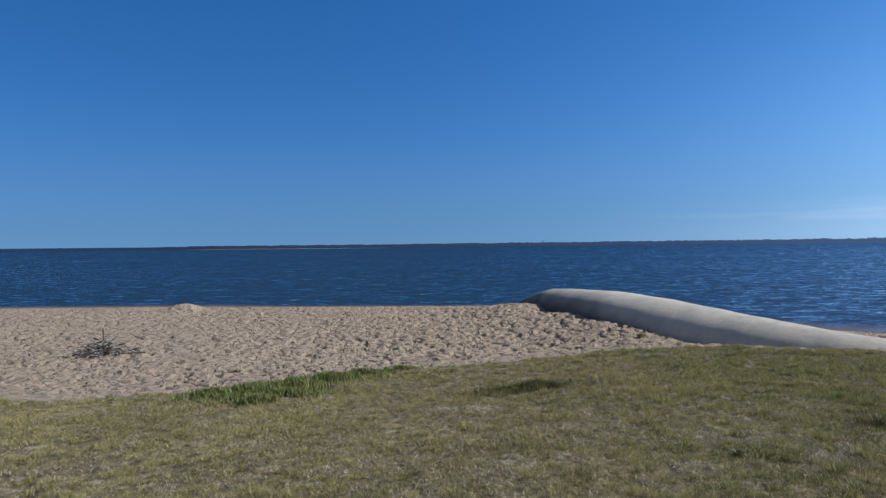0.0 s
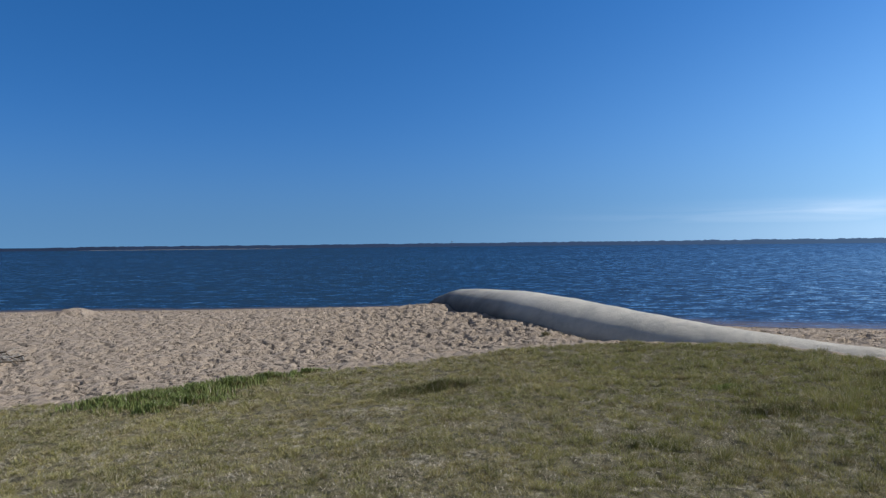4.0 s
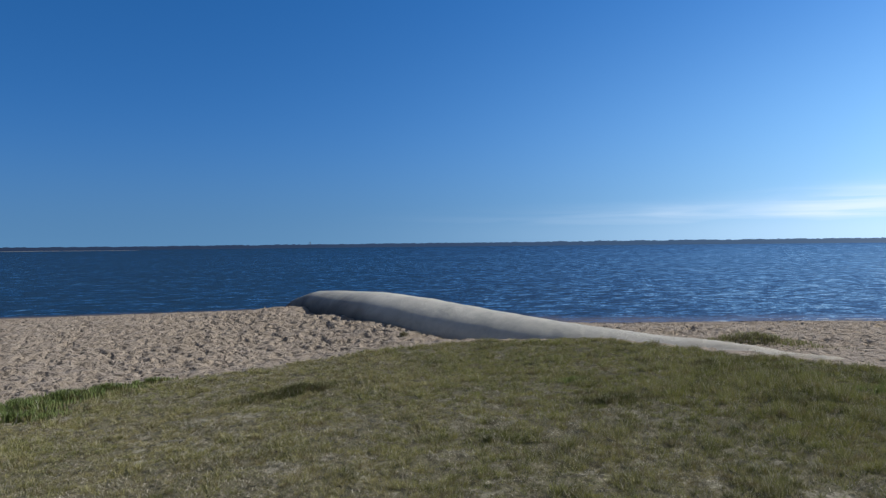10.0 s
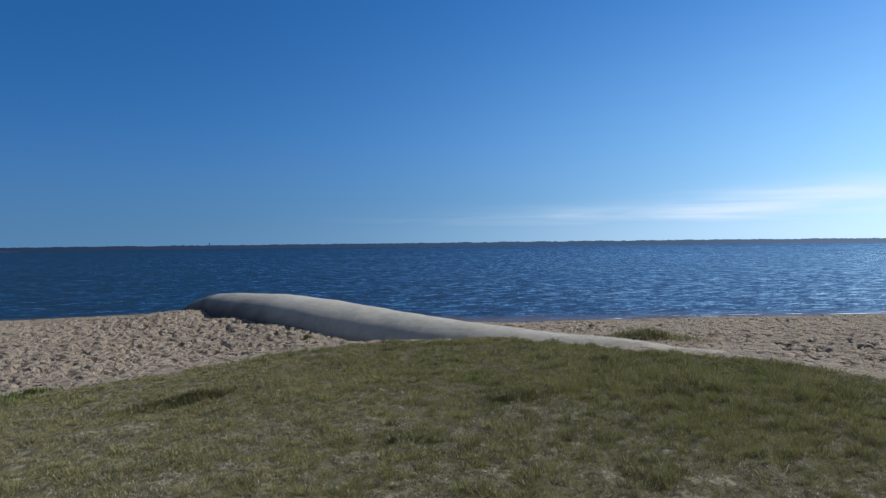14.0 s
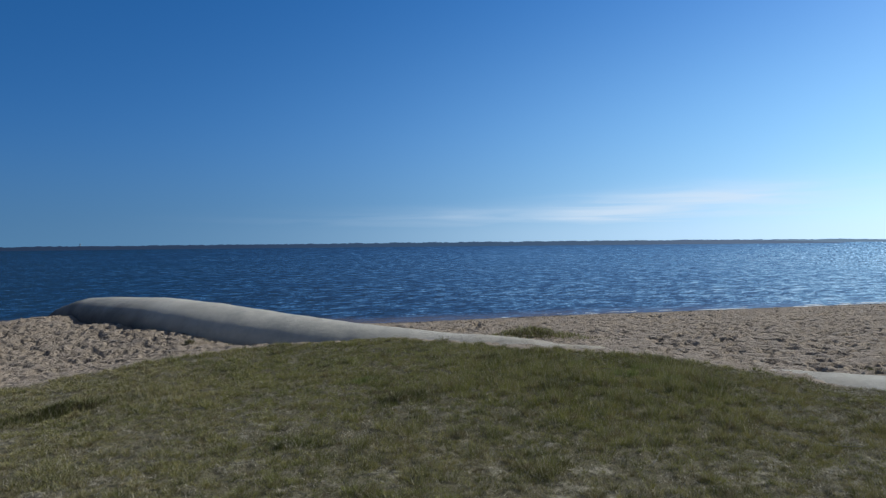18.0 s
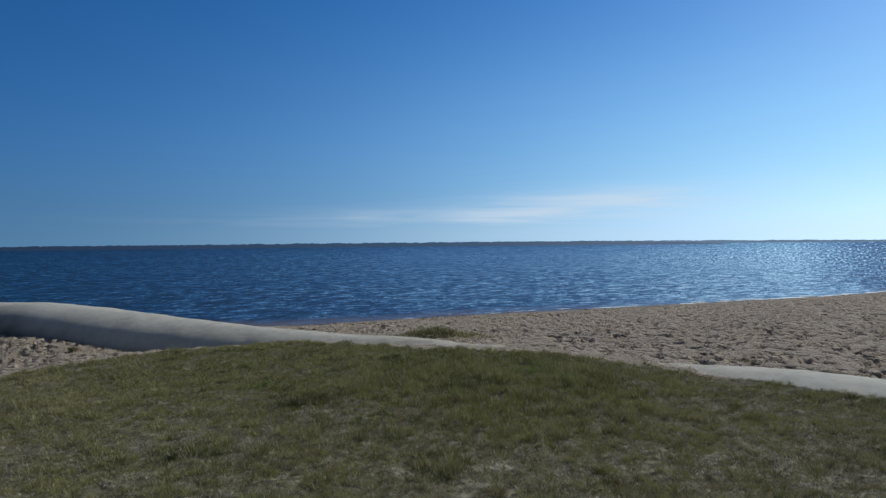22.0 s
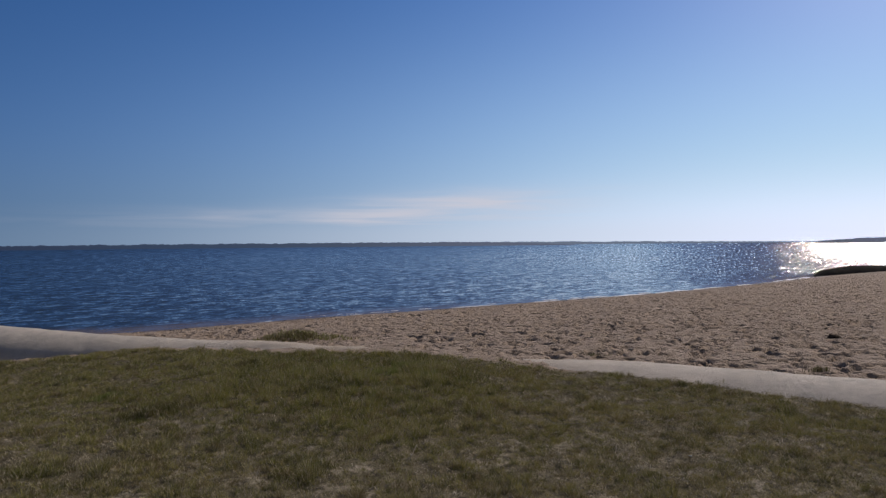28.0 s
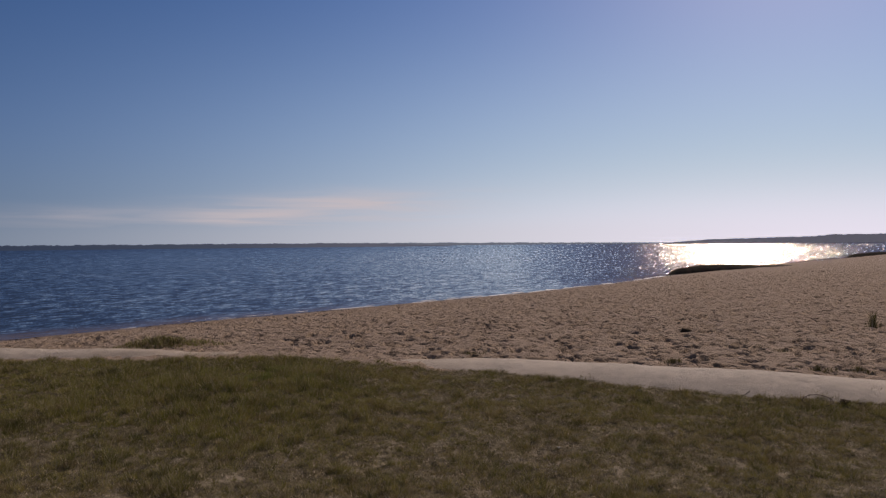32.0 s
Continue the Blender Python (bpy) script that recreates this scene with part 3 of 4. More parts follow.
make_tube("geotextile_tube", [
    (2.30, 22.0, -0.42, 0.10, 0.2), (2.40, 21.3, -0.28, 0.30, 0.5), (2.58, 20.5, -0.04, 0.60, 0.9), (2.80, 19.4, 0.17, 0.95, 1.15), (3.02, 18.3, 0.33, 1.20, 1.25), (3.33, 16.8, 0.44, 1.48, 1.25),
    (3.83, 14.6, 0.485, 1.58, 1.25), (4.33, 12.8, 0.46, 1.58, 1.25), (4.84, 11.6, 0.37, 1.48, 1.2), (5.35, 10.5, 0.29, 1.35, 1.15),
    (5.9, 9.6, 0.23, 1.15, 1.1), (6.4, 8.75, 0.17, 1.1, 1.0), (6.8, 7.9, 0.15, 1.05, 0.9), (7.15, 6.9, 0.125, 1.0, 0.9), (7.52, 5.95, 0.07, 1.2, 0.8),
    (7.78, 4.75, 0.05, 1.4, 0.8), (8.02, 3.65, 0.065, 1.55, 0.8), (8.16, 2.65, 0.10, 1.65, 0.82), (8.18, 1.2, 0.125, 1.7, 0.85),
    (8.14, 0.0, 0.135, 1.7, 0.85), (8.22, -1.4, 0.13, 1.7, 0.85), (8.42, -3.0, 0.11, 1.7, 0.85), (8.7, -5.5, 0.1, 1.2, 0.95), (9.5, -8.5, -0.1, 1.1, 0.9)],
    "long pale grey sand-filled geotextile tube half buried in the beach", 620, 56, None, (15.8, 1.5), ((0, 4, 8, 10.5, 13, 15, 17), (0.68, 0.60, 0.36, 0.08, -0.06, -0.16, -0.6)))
make_tube("geotextile_tube", [
    (47.5, 4.6, -0.65, 0.2, 0.2), (48.2, 4.3, -0.3, 1.0, 0.8), (49.5, 3.6, -0.12, 1.6, 1.2), (52, 1.8, 0.0, 1.7, 1.3), (54, 0.2, -0.08, 1.7, 1.3),
    (57, -2.2, -0.17, 1.6, 1.2), (62, -6, -0.30, 1.5, 1.1), (68, -10, -0.5, 1.4, 1.0)], "dark geotextile tube lying at the water's edge", 90, 24, MAT_DARK)
make_tube("geotextile_tube", [
    (101, -11.8, -0.7, 0.3, 0.3), (103, -12.8, -0.25, 1.4, 1.0), (108, -15.5, 0.0, 1.8, 1.3), (118, -20, 0.05, 1.8, 1.3), (135, -30, 0.0, 1.8, 1.3)],
    "far dark geotextile tube on a sandy spit", 60, 20, MAT_DARK)


# ---------------------------------------------------------------- far shores
def make_woods(name, label, az0, az1, dist, base, tall, seed, step, material=None, ragged=1.0):
    """A low wooded bank across the water: a ragged row of crowns, front and back."""
    az = np.arange(az0, az1, step)
    d = dist(az) if callable(dist) else np.full(az.shape, float(dist))
    h = tall(az) if callable(tall) else np.full(az.shape, float(tall))
    h = h * (0.92 + 0.4 * ragged * (fbm(az * 5.0, az * 0, seed, 4) - 0.5) + 0.25 * ragged * (fbm(az * 0.9, az * 0 + 7, seed + 3, 2) - 0.5))
    rows = []
    for k, (out, up) in enumerate(((0, 0), (0.001, 0.75), (0.002, 1.0), (0.03, 0.85), (0.05, 0.0))):
        x, y = d * (1 + out) * np.sin(np.radians(az)), d * (1 + out) * np.cos(np.radians(az))
        rows.append(np.stack([x, y, WATER + base + h * up], 1))
    v = np.concatenate(rows)
    n = len(az)
    i, j = np.meshgrid(np.arange(len(rows) - 1), np.arange(n - 1), indexing="ij")
    f = np.stack([i * n + j, i * n + j + 1, (i + 1) * n + j + 1, (i + 1) * n + j], -1).reshape(-1, 4)
    return tagged(new(name, mesh_np(name, v, f, material or MAT_WOODS, False)), label, "woods", kind="stuff")


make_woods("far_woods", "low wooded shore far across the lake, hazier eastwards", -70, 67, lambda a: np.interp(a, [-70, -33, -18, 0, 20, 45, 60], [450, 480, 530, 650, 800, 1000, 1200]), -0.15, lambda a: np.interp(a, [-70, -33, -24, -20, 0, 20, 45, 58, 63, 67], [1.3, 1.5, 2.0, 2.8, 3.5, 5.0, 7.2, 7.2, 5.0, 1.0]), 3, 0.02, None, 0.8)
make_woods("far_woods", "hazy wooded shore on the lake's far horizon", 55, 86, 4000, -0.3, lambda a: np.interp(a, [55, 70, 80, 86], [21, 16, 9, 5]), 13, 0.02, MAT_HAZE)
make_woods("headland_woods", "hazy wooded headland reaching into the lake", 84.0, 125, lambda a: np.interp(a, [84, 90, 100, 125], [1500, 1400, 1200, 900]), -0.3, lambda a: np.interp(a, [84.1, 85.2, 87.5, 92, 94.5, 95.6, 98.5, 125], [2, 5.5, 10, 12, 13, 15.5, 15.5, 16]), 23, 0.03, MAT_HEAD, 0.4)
tx, ty = polar(8.35, 2960)
bm = bmesh.new()
bmesh.ops.create_cone(bm, cap_ends=True, segments=10, radius1=2.0, radius2=1.6, depth=16, matrix=Matrix.Translation((tx, ty, 7.5)))
bmesh.ops.create_cone(bm, cap_ends=True, segments=10, radius1=2.4, radius2=2.4, depth=2.4, matrix=Matrix.Translation((tx, ty, 16.2)))
me = bpy.data.meshes.new("tower")
bm.to_mesh(me)
me.materials.append(MAT_TOWER)
tagged(new("tower", me), "small grey tower rising above the far woods", "tower")


# ---------------------------------------------------------------- grass
def blade_mesh(name, x, y, z, tall, wide, lean, material, bend=0.5, to=None):
    """Grass blades as bent, tapered strips, five corners each, joined into one mesh."""
    n = len(x)
    turn = rng.uniform(0, 2 * math.pi, n)
    to = rng.uniform(0, 2 * math.pi, n) if to is None else to
    cx, cy = np.cos(turn) * wide / 2, np.sin(turn) * wide / 2
    lx, ly = np.cos(to) * lean * tall, np.sin(to) * lean * tall
    v = np.empty((n, 5, 3), np.float32)
    for k, (side, up, out) in enumerate(((-1, -0.08, 0), (1, -0.08, 0), (-0.75, 0.55, bend * 0.55), (0.75, 0.55, bend * 0.55), (0, 1.0, 1.0))):
        v[:, k, 0], v[:, k, 1] = x + side * cx + out * lx, y + side * cy + out * ly
        v[:, k, 2] = z + up * tall * np.sqrt(np.maximum(1 - (out * lean) ** 2 * 0.5, 0.2))
    b = np.arange(n)[:, None, None] * 5
    f = (b + np.array([[0, 1, 3], [0, 3, 2], [2, 3, 4]])).reshape(-1, 3)
    return mesh_np(name, v.reshape(-1, 3), f, material, False)


def spike_mesh(name, x, y, z, tall, wide, lean, material, to):
    """Fine short blades, three corners each, joined into one mesh."""
    n = len(x)
    turn = rng.uniform(0, 2 * math.pi, n)
    cx, cy = np.cos(turn) * wide / 2, np.sin(turn) * wide / 2
    v = np.empty((n, 3, 3), np.float32)
    v[:, 0] = np.stack([x - cx, y - cy, z - 0.004], 1)
    v[:, 1] = np.stack([x + cx, y + cy, z - 0.004], 1)
    v[:, 2] = np.stack([x + np.cos(to) * lean * tall, y + np.sin(to) * lean * tall, z + tall * np.sqrt(np.maximum(1 - lean ** 2 * 0.5, 0.2))], 1)
    return mesh_np(name, v.reshape(-1, 3), np.arange(3 * n).reshape(-1, 3), material, False)


def lush(x, y):
    """Where the lawn grows taller and greener: a belt along the hump and a few patches."""
    az, d = np.degrees(np.arctan2(x, y)), np.hypot(x, y)
    belt = np.exp(-((az - 46) / 11) ** 2 - ((d - 7.4) / 1.3) ** 2)
    return np.clip(belt + (fbm(x * 0.9, y * 0.9, 71) - 0.5) * 1.1, 0, 1)


def sector(n, d0=3.5, d1=11.4):
    d, a = np.sqrt(rng.uniform(d0 ** 2, d1 ** 2, n)), np.radians(rng.uniform(-42, 108, n))
    return d * np.sin(a), d * np.cos(a)


def turf_cover(x, y):
    """Share of the ground that living tufts cover; the rest is dead thatch."""
    az, d = np.degrees(np.arctan2(x, y)), np.hypot(x, y)
    broad = 0.62 + 1.2 * (fbm(x * 0.75, y * 0.75, 91, 3) - 0.5) + 0.7 * lush(x, y) + 0.32 * smooth(4.6, 7.5, d) + 0.28 * smooth(8, 42, az) + 0.16 * smooth(72, 86, az) - 0.10
    return np.clip(broad + 1.2 * (fbm(x * 3.2, y * 3.2, 93, 3) - 0.5) + 2.8 * (fbm(x * 8.0, y * 8.0, 95, 2) - 0.5), 0.04, 1.0)


def richness(x, y):
    """0 on the parched side of the lawn, 1 on the hump where it is green and thick."""
    az, d = np.degrees(np.arctan2(x, y)), np.hypot(x, y)
    return smooth(4, 40, az + 16 * (fbm(x * 1.1, y * 1.1, 151) - 0.5)) * 0.85 * (1 - 0.8 * smooth(52, 72, az)) * (0.4 + 0.6 * smooth(4.2, 6.8, d))


def turf(name, x, y, label, share=1.0, thick=1.0):
    """Small tussocks a hand wide, their fine blades fanning outwards, as one sward."""
    rich, green = lush(x, y), richness(x, y)
    n = len(x)
    radius = rng.uniform(0.022, 0.062, n) * (1 + 0.3 * rich)
    tall = rng.uniform(0.014, 0.043, n) * (1 + 0.8 * rich) * (4.2 * fbm(x * 4.2, y * 4.2, 97, 3) * fbm(x * 8.0, y * 8.0, 95, 2)) * (1 + 0.3 * green)
    tone = np.clip(rng.normal(0.42, 0.30, n) + 0.8 * (fbm(x * 1.7, y * 1.7, 157, 3) - 0.5), 0, 1)
    count = np.maximum((rng.integers(15, 38, n) * share).astype(int), 3)
    k = np.repeat(np.arange(n), count)
    n = len(k)
    r, t = np.abs(rng.normal(0, 0.62, n)), rng.uniform(0, 2 * math.pi, n)
    bx, by = x[k] + radius[k] * r * np.cos(t), y[k] + radius[k] * r * np.sin(t)
    h = tall[k] * rng.uniform(0.45, 1.15, n) * np.maximum(1.1 - 0.4 * r, 0.35)
    wide = rng.uniform(0.0022, 0.0042, n) * (0.75 + 0.07 * np.hypot(bx, by)) * thick
    me = spike_mesh(name, bx, by, ground_z(bx, by), h, wide, (0.2 + 0.55 * r + rng.uniform(0, 0.6, n)) * (1 - 0.3 * green[k]), MAT_BLADE, t + rng.normal(0, 0.6, n))
    for key, val in (("rich", green[k]), ("deep", smooth(0.42, 0.12, tone)[k] * 0.8), ("warm", smooth(0.5, 0.95, tone)[k] * 0.65)):
        me.attributes.new(key, "FLOAT", "POINT").data.foreach_set("value", np.repeat(val, 3).astype(np.float32))
    tagged(new(name, me), label, "grass", kind="stuff")


def make_lawn():
    x, y = sector(108000)
    keep = rng.random(len(x)) < lawn_cover(x, y) * turf_cover(x, y)
    turf("lawn_grass", x[keep], y[keep], "short olive lawn grass in small tufts")
    # the same lawn round and behind the tripod, thinner and wider in the blade
    d, a = np.sqrt(rng.uniform(0.1, 196, 44000)), rng.uniform(0, 2 * math.pi, 44000)
    x, y = d * np.sin(a), d * np.cos(a)
    az = np.degrees(np.arctan2(x, y))
    keep = ((d < 3.5) | (az < -42) | (az > 108)) & (rng.random(len(x)) < lawn_cover(x, y) * turf_cover(x, y))
    turf("lawn_grass", x[keep], y[keep], "short dry lawn grass round the tripod", 0.4, 1.8)
    # dead blades, curled and matted between the tufts
    x, y = sector(420000, 3.5, 9.8)
    keep = rng.random(len(x)) < lawn_cover(x, y) * np.clip(1.1 - turf_cover(x, y), 0.05, 1) * smooth(0.28, 0.6, fbm(x * 5, y * 5, 99, 3)) * (1 - 0.5 * richness(x, y)) * (0.8 + 2.0 * np.exp(-((np.degrees(np.arctan2(x, y)) - 70) / 14) ** 2) + 0.7 * smooth(12, -8, np.degrees(np.arctan2(x, y))))
    x, y = x[keep], y[keep]
    n = len(x)
    me = blade_mesh("dead_grass", x, y, ground_z(x, y) + rng.uniform(0.001, 0.014, n), rng.uniform(0.012, 0.026, n), rng.uniform(0.0025, 0.005, n), rng.uniform(0.6, 2.4, n), MAT_STRAW, 0.9)
    tagged(new("dead_grass", me), "matted pale dead grass between the green tufts", "dead grass", kind="stuff")


def make_tuft(name, label, category, az, d, length, depth, n, tall, wide, lean, material, turn=0.0, rise=0.0, group="", gap=0.42, dry=0.1):
    """A tuft of blades or leaves in an oval, its own thing on the ground."""
    cx, cy = polar(az, d)
    r, t = np.abs(rng.normal(0, 0.55, n)), rng.uniform(0, 2 * math.pi, n)
    u, v = r * np.cos(t) * length / 2, r * np.sin(t) * depth / 2
    c, s = math.cos(radians(turn)), math.sin(radians(turn))
    x, y = cx + u * c - v * s, cy + u * s + v * c
    keep = (fbm(x * 6, y * 6, int(az) & 31, 3) > gap + 0.10 * (r - 0.5)) & (r < 1.6)
    x, y, r = x[keep], y[keep], r[keep]
    k = len(x)
    h = rng.uniform(0.55, 1.0, k) * tall * np.maximum(1.1 - 0.5 * r, 0.35)
    lift = rise * np.maximum(1 - r ** 2, 0) * rng.uniform(0.2, 1.0, k)
    plant = new(name)
    plant.matrix_basis = pose(cx, cy, float(ground_z(cx, cy)))
    z, w, ln = ground_z(x, y) + lift - float(ground_z(cx, cy)), rng.uniform(0.7, 1.3, k) * wide, rng.uniform(0.1, lean, k)
    old = rng.random(k) < dry
    for piece, pick, mat, note in (("leaves", ~old, material, ""), ("dry_stalks", old, MAT_STRAW, "dry straw-coloured stalks")):
        if pick.any():
            stems = new(piece, blade_mesh(piece, x[pick] - cx, y[pick] - cy, z[pick], h[pick], w[pick], ln[pick], mat))
            stems.parent = plant
            tagged(stems, note, kind="stuff")
    return tagged(plant, label, category, group)


make_lawn()


# ---------------------------------------------------------------- plants of their own
def at_ground(az, d, up=0.0):
    x, y = polar(az, d)
    return x, y, float(ground_z(x, y)) + up


make_tuft("grass_tuft", "dark green tuft of taller grass in the lawn", "grass tuft", 7.0, 7.75, 2.0, 0.5, 5200, 0.10, 0.0045, 0.9, MAT_TUFT, 5, gap=0.36)
for az, d, ln, dp, n, h in ((8.0, 7.72, 0.75, 0.32, 2300, 0.16), (32.3, 6.6, 0.8, 0.5, 1500, 0.09), (34.5, 6.75, 0.6, 0.4, 1100, 0.08), (46.1, 6.9, 0.8, 0.35, 1400, 0.09), (45.0, 7.1, 0.5, 0.3, 900, 0.085),
                            (23.0, 5.4, 0.16, 0.12, 260, 0.08), (57.4, 4.55, 0.22, 0.16, 380, 0.07), (40.5, 8.6, 0.7, 0.4, 1300, 0.09)):
    make_tuft("grass_tuft", "dark green grass tuft standing in the dry lawn", "grass tuft", az, d, ln, dp, int(n * 0.8), h, 0.004, 0.9, MAT_TUFT, -az, group="dark tufts in the lawn", dry=0.16)
for az, d, ln, dp, n, h in ((53.4, 8.1, 0.8, 0.5, 1500, 0.10), (51.6, 7.7, 0.7, 0.4, 1000, 0.085), (55.0, 7.6, 0.5, 0.4, 700, 0.08), (47.5, 8.3, 0.7, 0.4, 900, 0.08), (30.0, 7.6, 0.6, 0.3, 700, 0.065)):
    make_tuft("grass_tuft", "fresh green grass tuft on the lawn's hump", "grass tuft", az, d, ln, dp, n, h, 0.0045, 0.8, MAT_LUSH, -az, group="fresh tufts in the lawn")
for az, d, ln, dp, h in ((-18.6, 8.45, 0.8, 0.42, 0.12), (-15.6, 8.38, 0.9, 0.75, 0.14), (-12.6, 8.6, 0.9, 0.75, 0.15), (-9.6, 9.0, 0.85, 0.45, 0.14), (-6.8, 9.3, 0.8, 0.35, 0.11), (-4.0, 9.6, 0.7, 0.25, 0.08), (-15.3, 7.95, 0.5, 0.35, 0.12), (-12.9, 8.2, 0.8, 0.4, 0.12)):
    make_tuft("leafy_weeds", "bright green leafy weeds along the lawn's edge", "weeds", az, d, ln * 1.3, dp, int(2400 * dp), h * 1.05, 0.014, 0.6, MAT_LEAF, -az + 8, group="weeds along the lawn edge", gap=0.36, dry=0.04)
make_tuft("low_scrub", "low green creeping scrub on the sand behind the tube", "scrub", 43.9, 12.5, 2.1, 0.8, 5000, 0.085, 0.009, 1.4, MAT_SCRUB, -50, 0.12, gap=0.3, dry=0.3)
make_tuft("weed_clump", "small dark green weed growing beside the tube", "weed", 16.0, 12.25, 0.36, 0.25, 260, 0.07, 0.009, 1.3, MAT_TUFT, 0, 0.03, dry=0.45)
for az, d, ln, n, h in ((17.6, 12.35, 0.4, 150, 0.07), (19.3, 11.75, 0.5, 200, 0.08), (21.0, 11.2, 0.45, 200, 0.08)):
    make_tuft("dry_weeds", "dry brown weeds at the foot of the tube", "weeds", az, d, ln, ln * 0.4, n, h, 0.005, 1.1, MAT_STRAW, -60)
make_tuft("beach_grass", "tall upright clump of beach grass in the sand", "grass clump", 98.2, 14.6, 0.28, 0.26, 150, 0.34, 0.007, 0.5, MAT_TUFT, dry=0.25)
for az, d, ln, n, h in ((84.5, 9.15, 0.34, 180, 0.09), (94.6, 9.35, 0.5, 460, 0.085), (68.5, 9.5, 0.42, 380, 0.06), (97.2, 9.5, 0.35, 260, 0.06), (90.0, 10.9, 0.7, 260, 0.05), (92.5, 10.6, 0.5, 180, 0.05)):
    make_tuft("weed_clump", "small green weed clump in the sand by the tube", "weed", az, d, ln, ln * 0.6, n, h, 0.006, 0.9, MAT_TUFT, -az, group="weeds beside the tube", dry=0.4)


# ---------------------------------------------------------------- driftwood and litter
def stick_bm(length, thick, crook, taper=0.45, rings=6, sides=6):
    bm, last = bmesh.new(), None
    p, q = rng.uniform(-1, 1, 2), rng.uniform(0, 6, 2)
    for i in range(rings):
        t = i / (rings - 1)
        r = thick / 2 * (1 - (1 - taper) * t) * rng.uniform(0.85, 1.15)
        cy, cz = crook * (p[0] * math.sin(3 * t + q[0])), crook * (p[1] * math.sin(2.4 * t + q[1]))
        ring = [bm.verts.new(((t - 0.5) * length, cy + r * math.cos(k * 2 * math.pi / sides), cz + r * math.sin(k * 2 * math.pi / sides))) for k in range(sides)]
        if last:
            for k in range(sides):
                bm.faces.new((last[k], ring[k], ring[(k + 1) % sides], last[(k + 1) % sides]))
        else:
            bm.faces.new(ring)
        last = ring
    bm.faces.new(last[::-1])
    bmesh.ops.recalc_face_normals(bm, faces=bm.faces)
    return bm


def part(name, bm, material, parent=None, label="", m=None):
    me = bpy.data.meshes.new(name)
    bm.to_mesh(me)
    bm.free()
    for p in me.polygons:
        p.use_smooth = True
    me.materials.append(material)
    ob = new(name, me)
    if parent:
        ob.parent = parent
    if m:
        ob.matrix_basis = m
    return tagged(ob, label)


def driftwood_pile(az, d):
    x, y, z = at_ground(az, d)
    pile = new("driftwood_pile")
    pile.matrix_basis = pose(x, y, z, 0, 0, -az)
    tagged(pile, "heap of dry grey driftwood sticks on the sand", "driftwood")
    for i in range(190):
        u, v = rng.normal(0, 0.22), rng.normal(0, 0.15)
        top = 0.30 * math.exp(-(u / 0.40) ** 2 - (v / 0.2) ** 2)
        ln = rng.uniform(0.12, 0.5)
        part("stick", stick_bm(ln, rng.uniform(0.010, 0.028), 0.03 * ln / 0.4), MAT_STICK if i % 3 else MAT_WEED, pile, "" if i % 3 else "dark weathered stick",
             pose(u, v, max(0.015, top * rng.uniform(0.15, 1.0)), rng.uniform(0, 360), rng.uniform(-32, 32), rng.uniform(0, 360)))


driftwood_pile(-26.3, 13.7)
for az, d, ln, th, turn, up, label in (
        (66.4, 5.95, 0.24, 0.008, -60, 0.02, "thin dark twig lying on the lawn"), (-1.5, 6.4, 0.35, 0.008, 25, 0.02, "pale bent twig lying on the dry lawn"),
        (53.2, 5.0, 0.26, 0.006, 10, 0.03, "thin pale stalk lying in the grass"), (89.7, 7.35, 0.10, 0.009, 100, 0.07, "thin twig leaning on the fabric tube"),
        (-24.0, 14.0, 0.24, 0.012, 30, 0.015, "single grey stick beside the driftwood heap"), (70.0, 24.5, 0.9, 0.05, 20, 0.02, "dark driftwood stick near the water")):
    x, y, z = at_ground(az, d, up)
    tagged(part("twig", stick_bm(ln, th, 0.12 * ln), MAT_STICK, None, "", pose(x, y, z, 0, 42 if "leaning" in label else -8, turn)), label, "twig")


def wire_loop(az, d):
    """A loop of old wire, one end straying."""
    x, y, z = at_ground(az, d)
    bm, last = bmesh.new(), None
    for i in range(64):
        t = i / 63 * 2 * math.pi * 1.35
        r = 0.11 * (1 + 0.06 * math.sin(2.2 * t)) + 0.012 * t / 6
        c = Vector((r * math.cos(t), 0.05 * r / 0.11 * math.sin(t), 0.045 + 0.045 * math.sin(t)))
        ring = [bm.verts.new(c + Vector((math.cos(t) * 0.004 * math.cos(k * 1.5708), 0.004 * math.sin(k * 1.5708), math.sin(t) * 0.004 * math.cos(k * 1.5708)))) for k in range(4)]
        if last:
            for k in range(4):
                bm.faces.new((last[k], ring[k], ring[(k + 1) % 4], last[(k + 1) % 4]))
        last = ring
    tagged(part("wire_loop", bm, MAT_WIRE, None, "", pose(x, y, z + 0.01, 0, 0, -az)), "loop of old brown wire at the tube's foot", "wire")


wire_loop(94.5, 7.3)


def lump(name, label, category, az, d, size, flat, material, seed, group="scraps of lake weed"):
    """A ragged clod: a small sphere broken up by noise."""
    x, y, z = at_ground(az, d)
    bm = bmesh.new()
    bmesh.ops.create_icosphere(bm, subdivisions=3, radius=1)
    for v in bm.verts:
        k = 0.55 + 0.9 * noise.fractal(v.co * 1.7 + Vector((seed * 3.1, 0, 0)), 1.0, 2.0, 4) ** 2 + 0.35 * noise.noise(v.co * 2.2 + Vector((0, seed * 1.7, 0)))
        v.co = Vector((v.co.x * size * k, v.co.y * size * 0.7 * k, max(v.co.z, -0.4) * size * flat * k))
    tagged(part(name, bm, material, None, "", pose(x, y, z + size * flat * 0.25, 0, 0, -az + 20 * seed)), label, category, group)


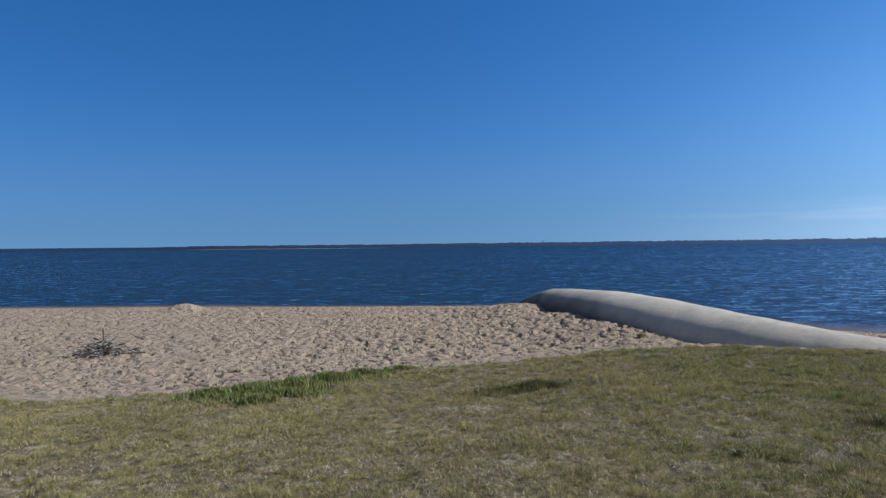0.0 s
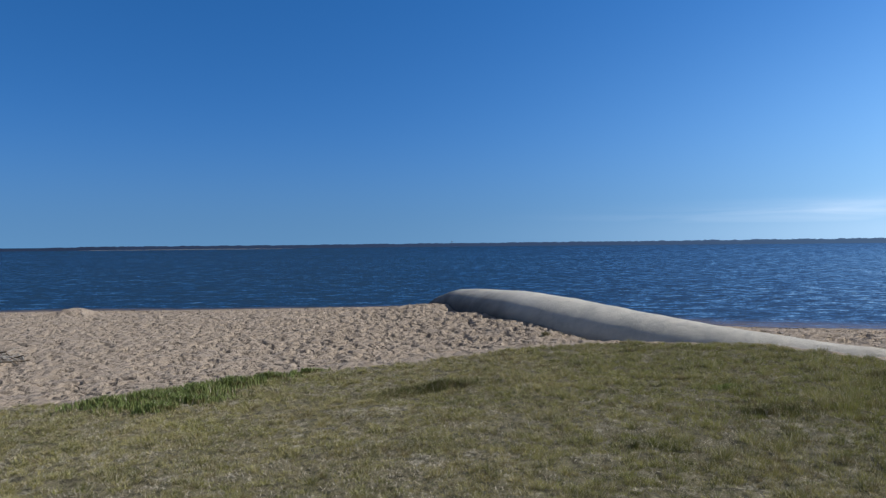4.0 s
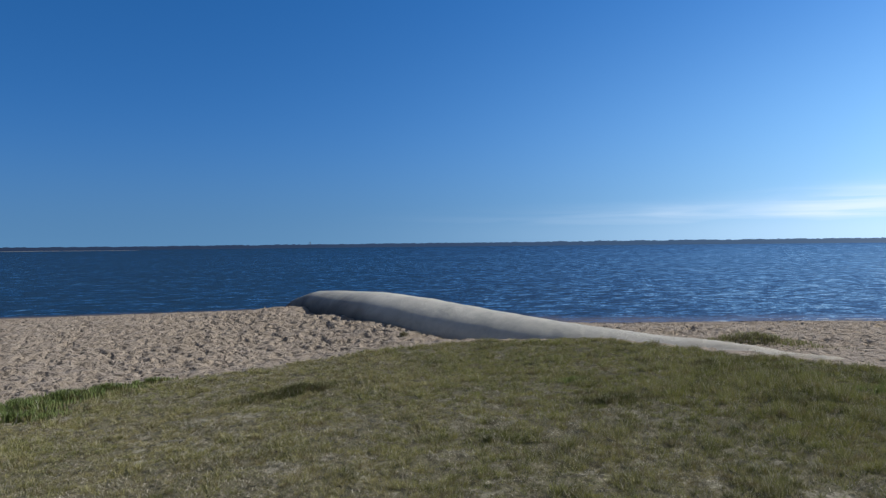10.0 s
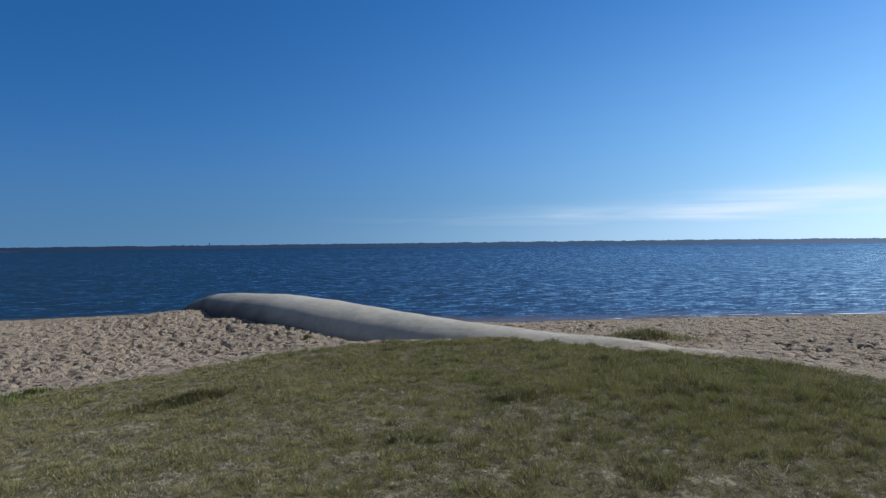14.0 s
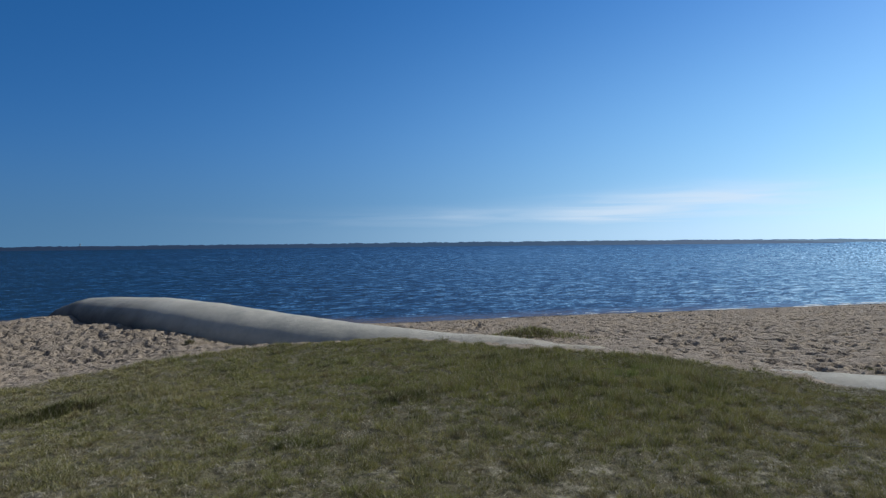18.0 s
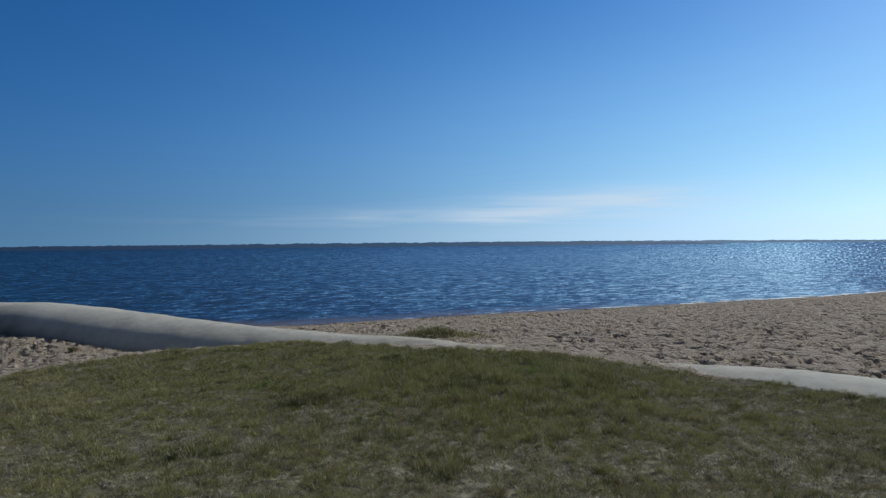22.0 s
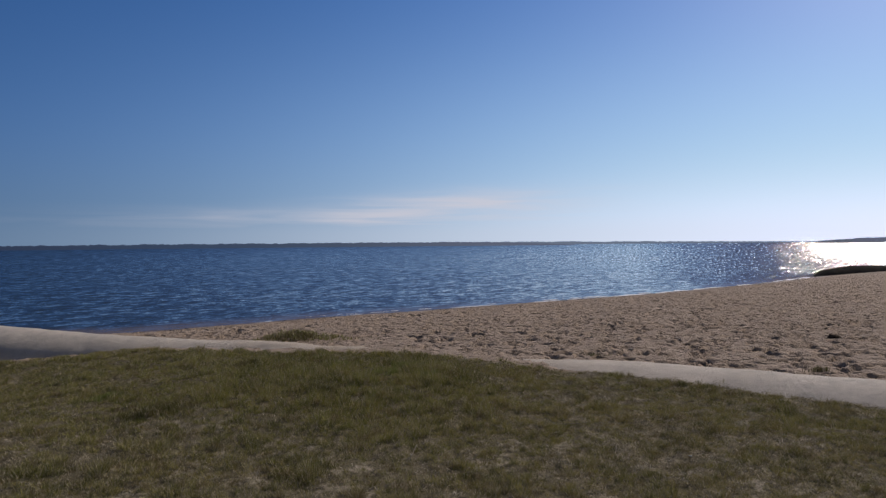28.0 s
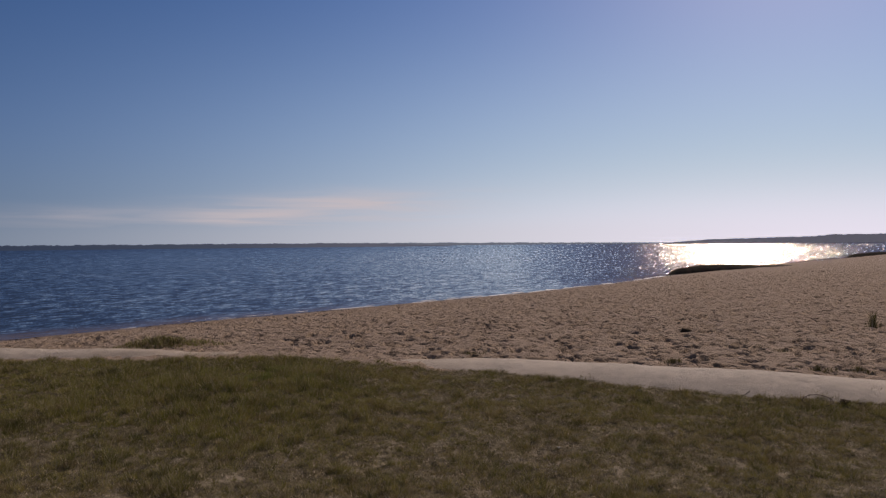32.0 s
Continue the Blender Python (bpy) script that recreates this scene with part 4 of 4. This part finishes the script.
lump("lake_weed", "dark dried lump of lake weed on the sand", "lake weed", 85.6, 12.3, 0.13, 0.35, MAT_WEED, 1)
lump("lake_weed", "small dark scrap of lake weed on the sand", "lake weed", 86.9, 12.0, 0.05, 0.4, MAT_WEED, 2)
# dark lump added in place of the shade in the dug hollow
lump("lake_weed", "flat dark lump in place of a dug hollow's shade", "lake weed", 85.9, 14.9, 0.2, 0.3, MAT_WEED, 3)
lump("lake_weed", "dark scraps of weed at the tube's foot", "lake weed", 96.2, 7.5, 0.08, 0.5, MAT_WEED, 4)
lump("lake_weed", "dark scraps of weed at the tube's foot", "lake weed", 97.3, 7.55, 0.06, 0.5, MAT_WEED, 5)

for az, d, size, seed in ((-10.1, 9.35, 0.075, 6), (-7.4, 9.55, 0.09, 7), (-9.2, 9.6, 0.04, 8)):
    lump("turf_clod", "dark clod of turf lying in the weeds at the lawn's edge", "clod", az, d, size, 0.6, MAT_WEED, seed, "clods at the lawn edge")
lump("pebble", "small white pebble lying in the lawn", "pebble", 75.5, 5.27, 0.014, 0.7, MAT_FOAM, 9, "")


def make_wrack():
    """Scraps of weed and shell washed up along the water's edge."""
    n = 1500
    x = rng.uniform(-20, 46, n)
    s = 0.9 + rng.normal(0, 0.35, n)
    y = np.interp(x, SHORE_X, SHORE_Y) - s * 1.12
    keep = (fbm(x * 0.8, y * 0.8, 121) > 0.47) & (shore_s(x, y) > 0.25)
    x, y = x[keep], y[keep]
    k = len(x)
    me = blade_mesh("wrack", x, y, ground_z(x, y), rng.uniform(0.02, 0.05, k), rng.uniform(0.02, 0.06, k), rng.uniform(1.0, 3.0, k), MAT_WEED)
    return tagged(new("wrack", me), "dark scraps of weed strewn along the waterline", "wrack", kind="stuff")


make_wrack()


def make_foam():
    """Broken foam lines where ripples run up the sand, widened eastwards as painted glints."""
    rows, faces = [], []
    for k, (off, lo, hi) in enumerate(((0.02, 4, 47), (-0.5, 9, 30))):
        x = np.arange(lo, hi, 0.06)
        e = np.interp(x, SHORE_X, SHORE_Y)
        slope = np.gradient(e, x)
        n = np.sqrt(1 + slope ** 2)
        wob = (fbm(x * 0.7, x * 0 + k, 131) - 0.5) * 0.5
        half = np.maximum(0, fbm(x * 1.9, x * 0 + 3 * k, 141) - 0.43 - 0.12 * k - 0.2 * smooth(20, 10, x)) * (0.5 + 0.5 * smooth(20, 28, x))
        for sgn in (-1, 1):
            d = off + wob + sgn * half
            rows.append(np.stack([x - slope / n * -d * -1, e - d / n, np.full(x.shape, WATER + 0.012)], 1))
        base = sum(len(r) for r in rows[:-2])
        i = np.nonzero((half[:-1] > 0) | (half[1:] > 0))[0]
        faces.append(np.stack([base + i, base + i + 1, base + len(x) + i + 1, base + len(x) + i], 1))
    me = mesh_np("foam", np.concatenate(rows), np.concatenate(faces), MAT_FOAM)
    return tagged(new("foam", me), "thin broken foam and white glints along the lake's edge", "foam", kind="stuff")


make_foam()


def make_bar(az0, az1, d):
    """A pale strip of sand before the far woods."""
    a = np.arange(az0, az1, 0.1)
    w = np.maximum(np.sin(np.pi * (a - az0) / (az1 - az0)), 0) ** 0.5
    rows = [np.stack([(d + o) * np.sin(np.radians(a)), (d + o) * np.cos(np.radians(a)), WATER + up * w], 1) for o, up in ((0, -0.1), (5, 0.16), (10, 0.16), (15, -0.1))]
    n = len(a)
    i, j = np.meshgrid(np.arange(3), np.arange(n - 1), indexing="ij")
    f = np.stack([i * n + j, i * n + j + 1, (i + 1) * n + j + 1, (i + 1) * n + j], -1).reshape(-1, 4)
    tagged(new("sand_bar", mesh_np("sand_bar", np.concatenate(rows), f, MAT_BAR)), "pale low sand bar far out in the lake", "sand bar", kind="structure")


make_bar(-20.5, -4.5, 508)
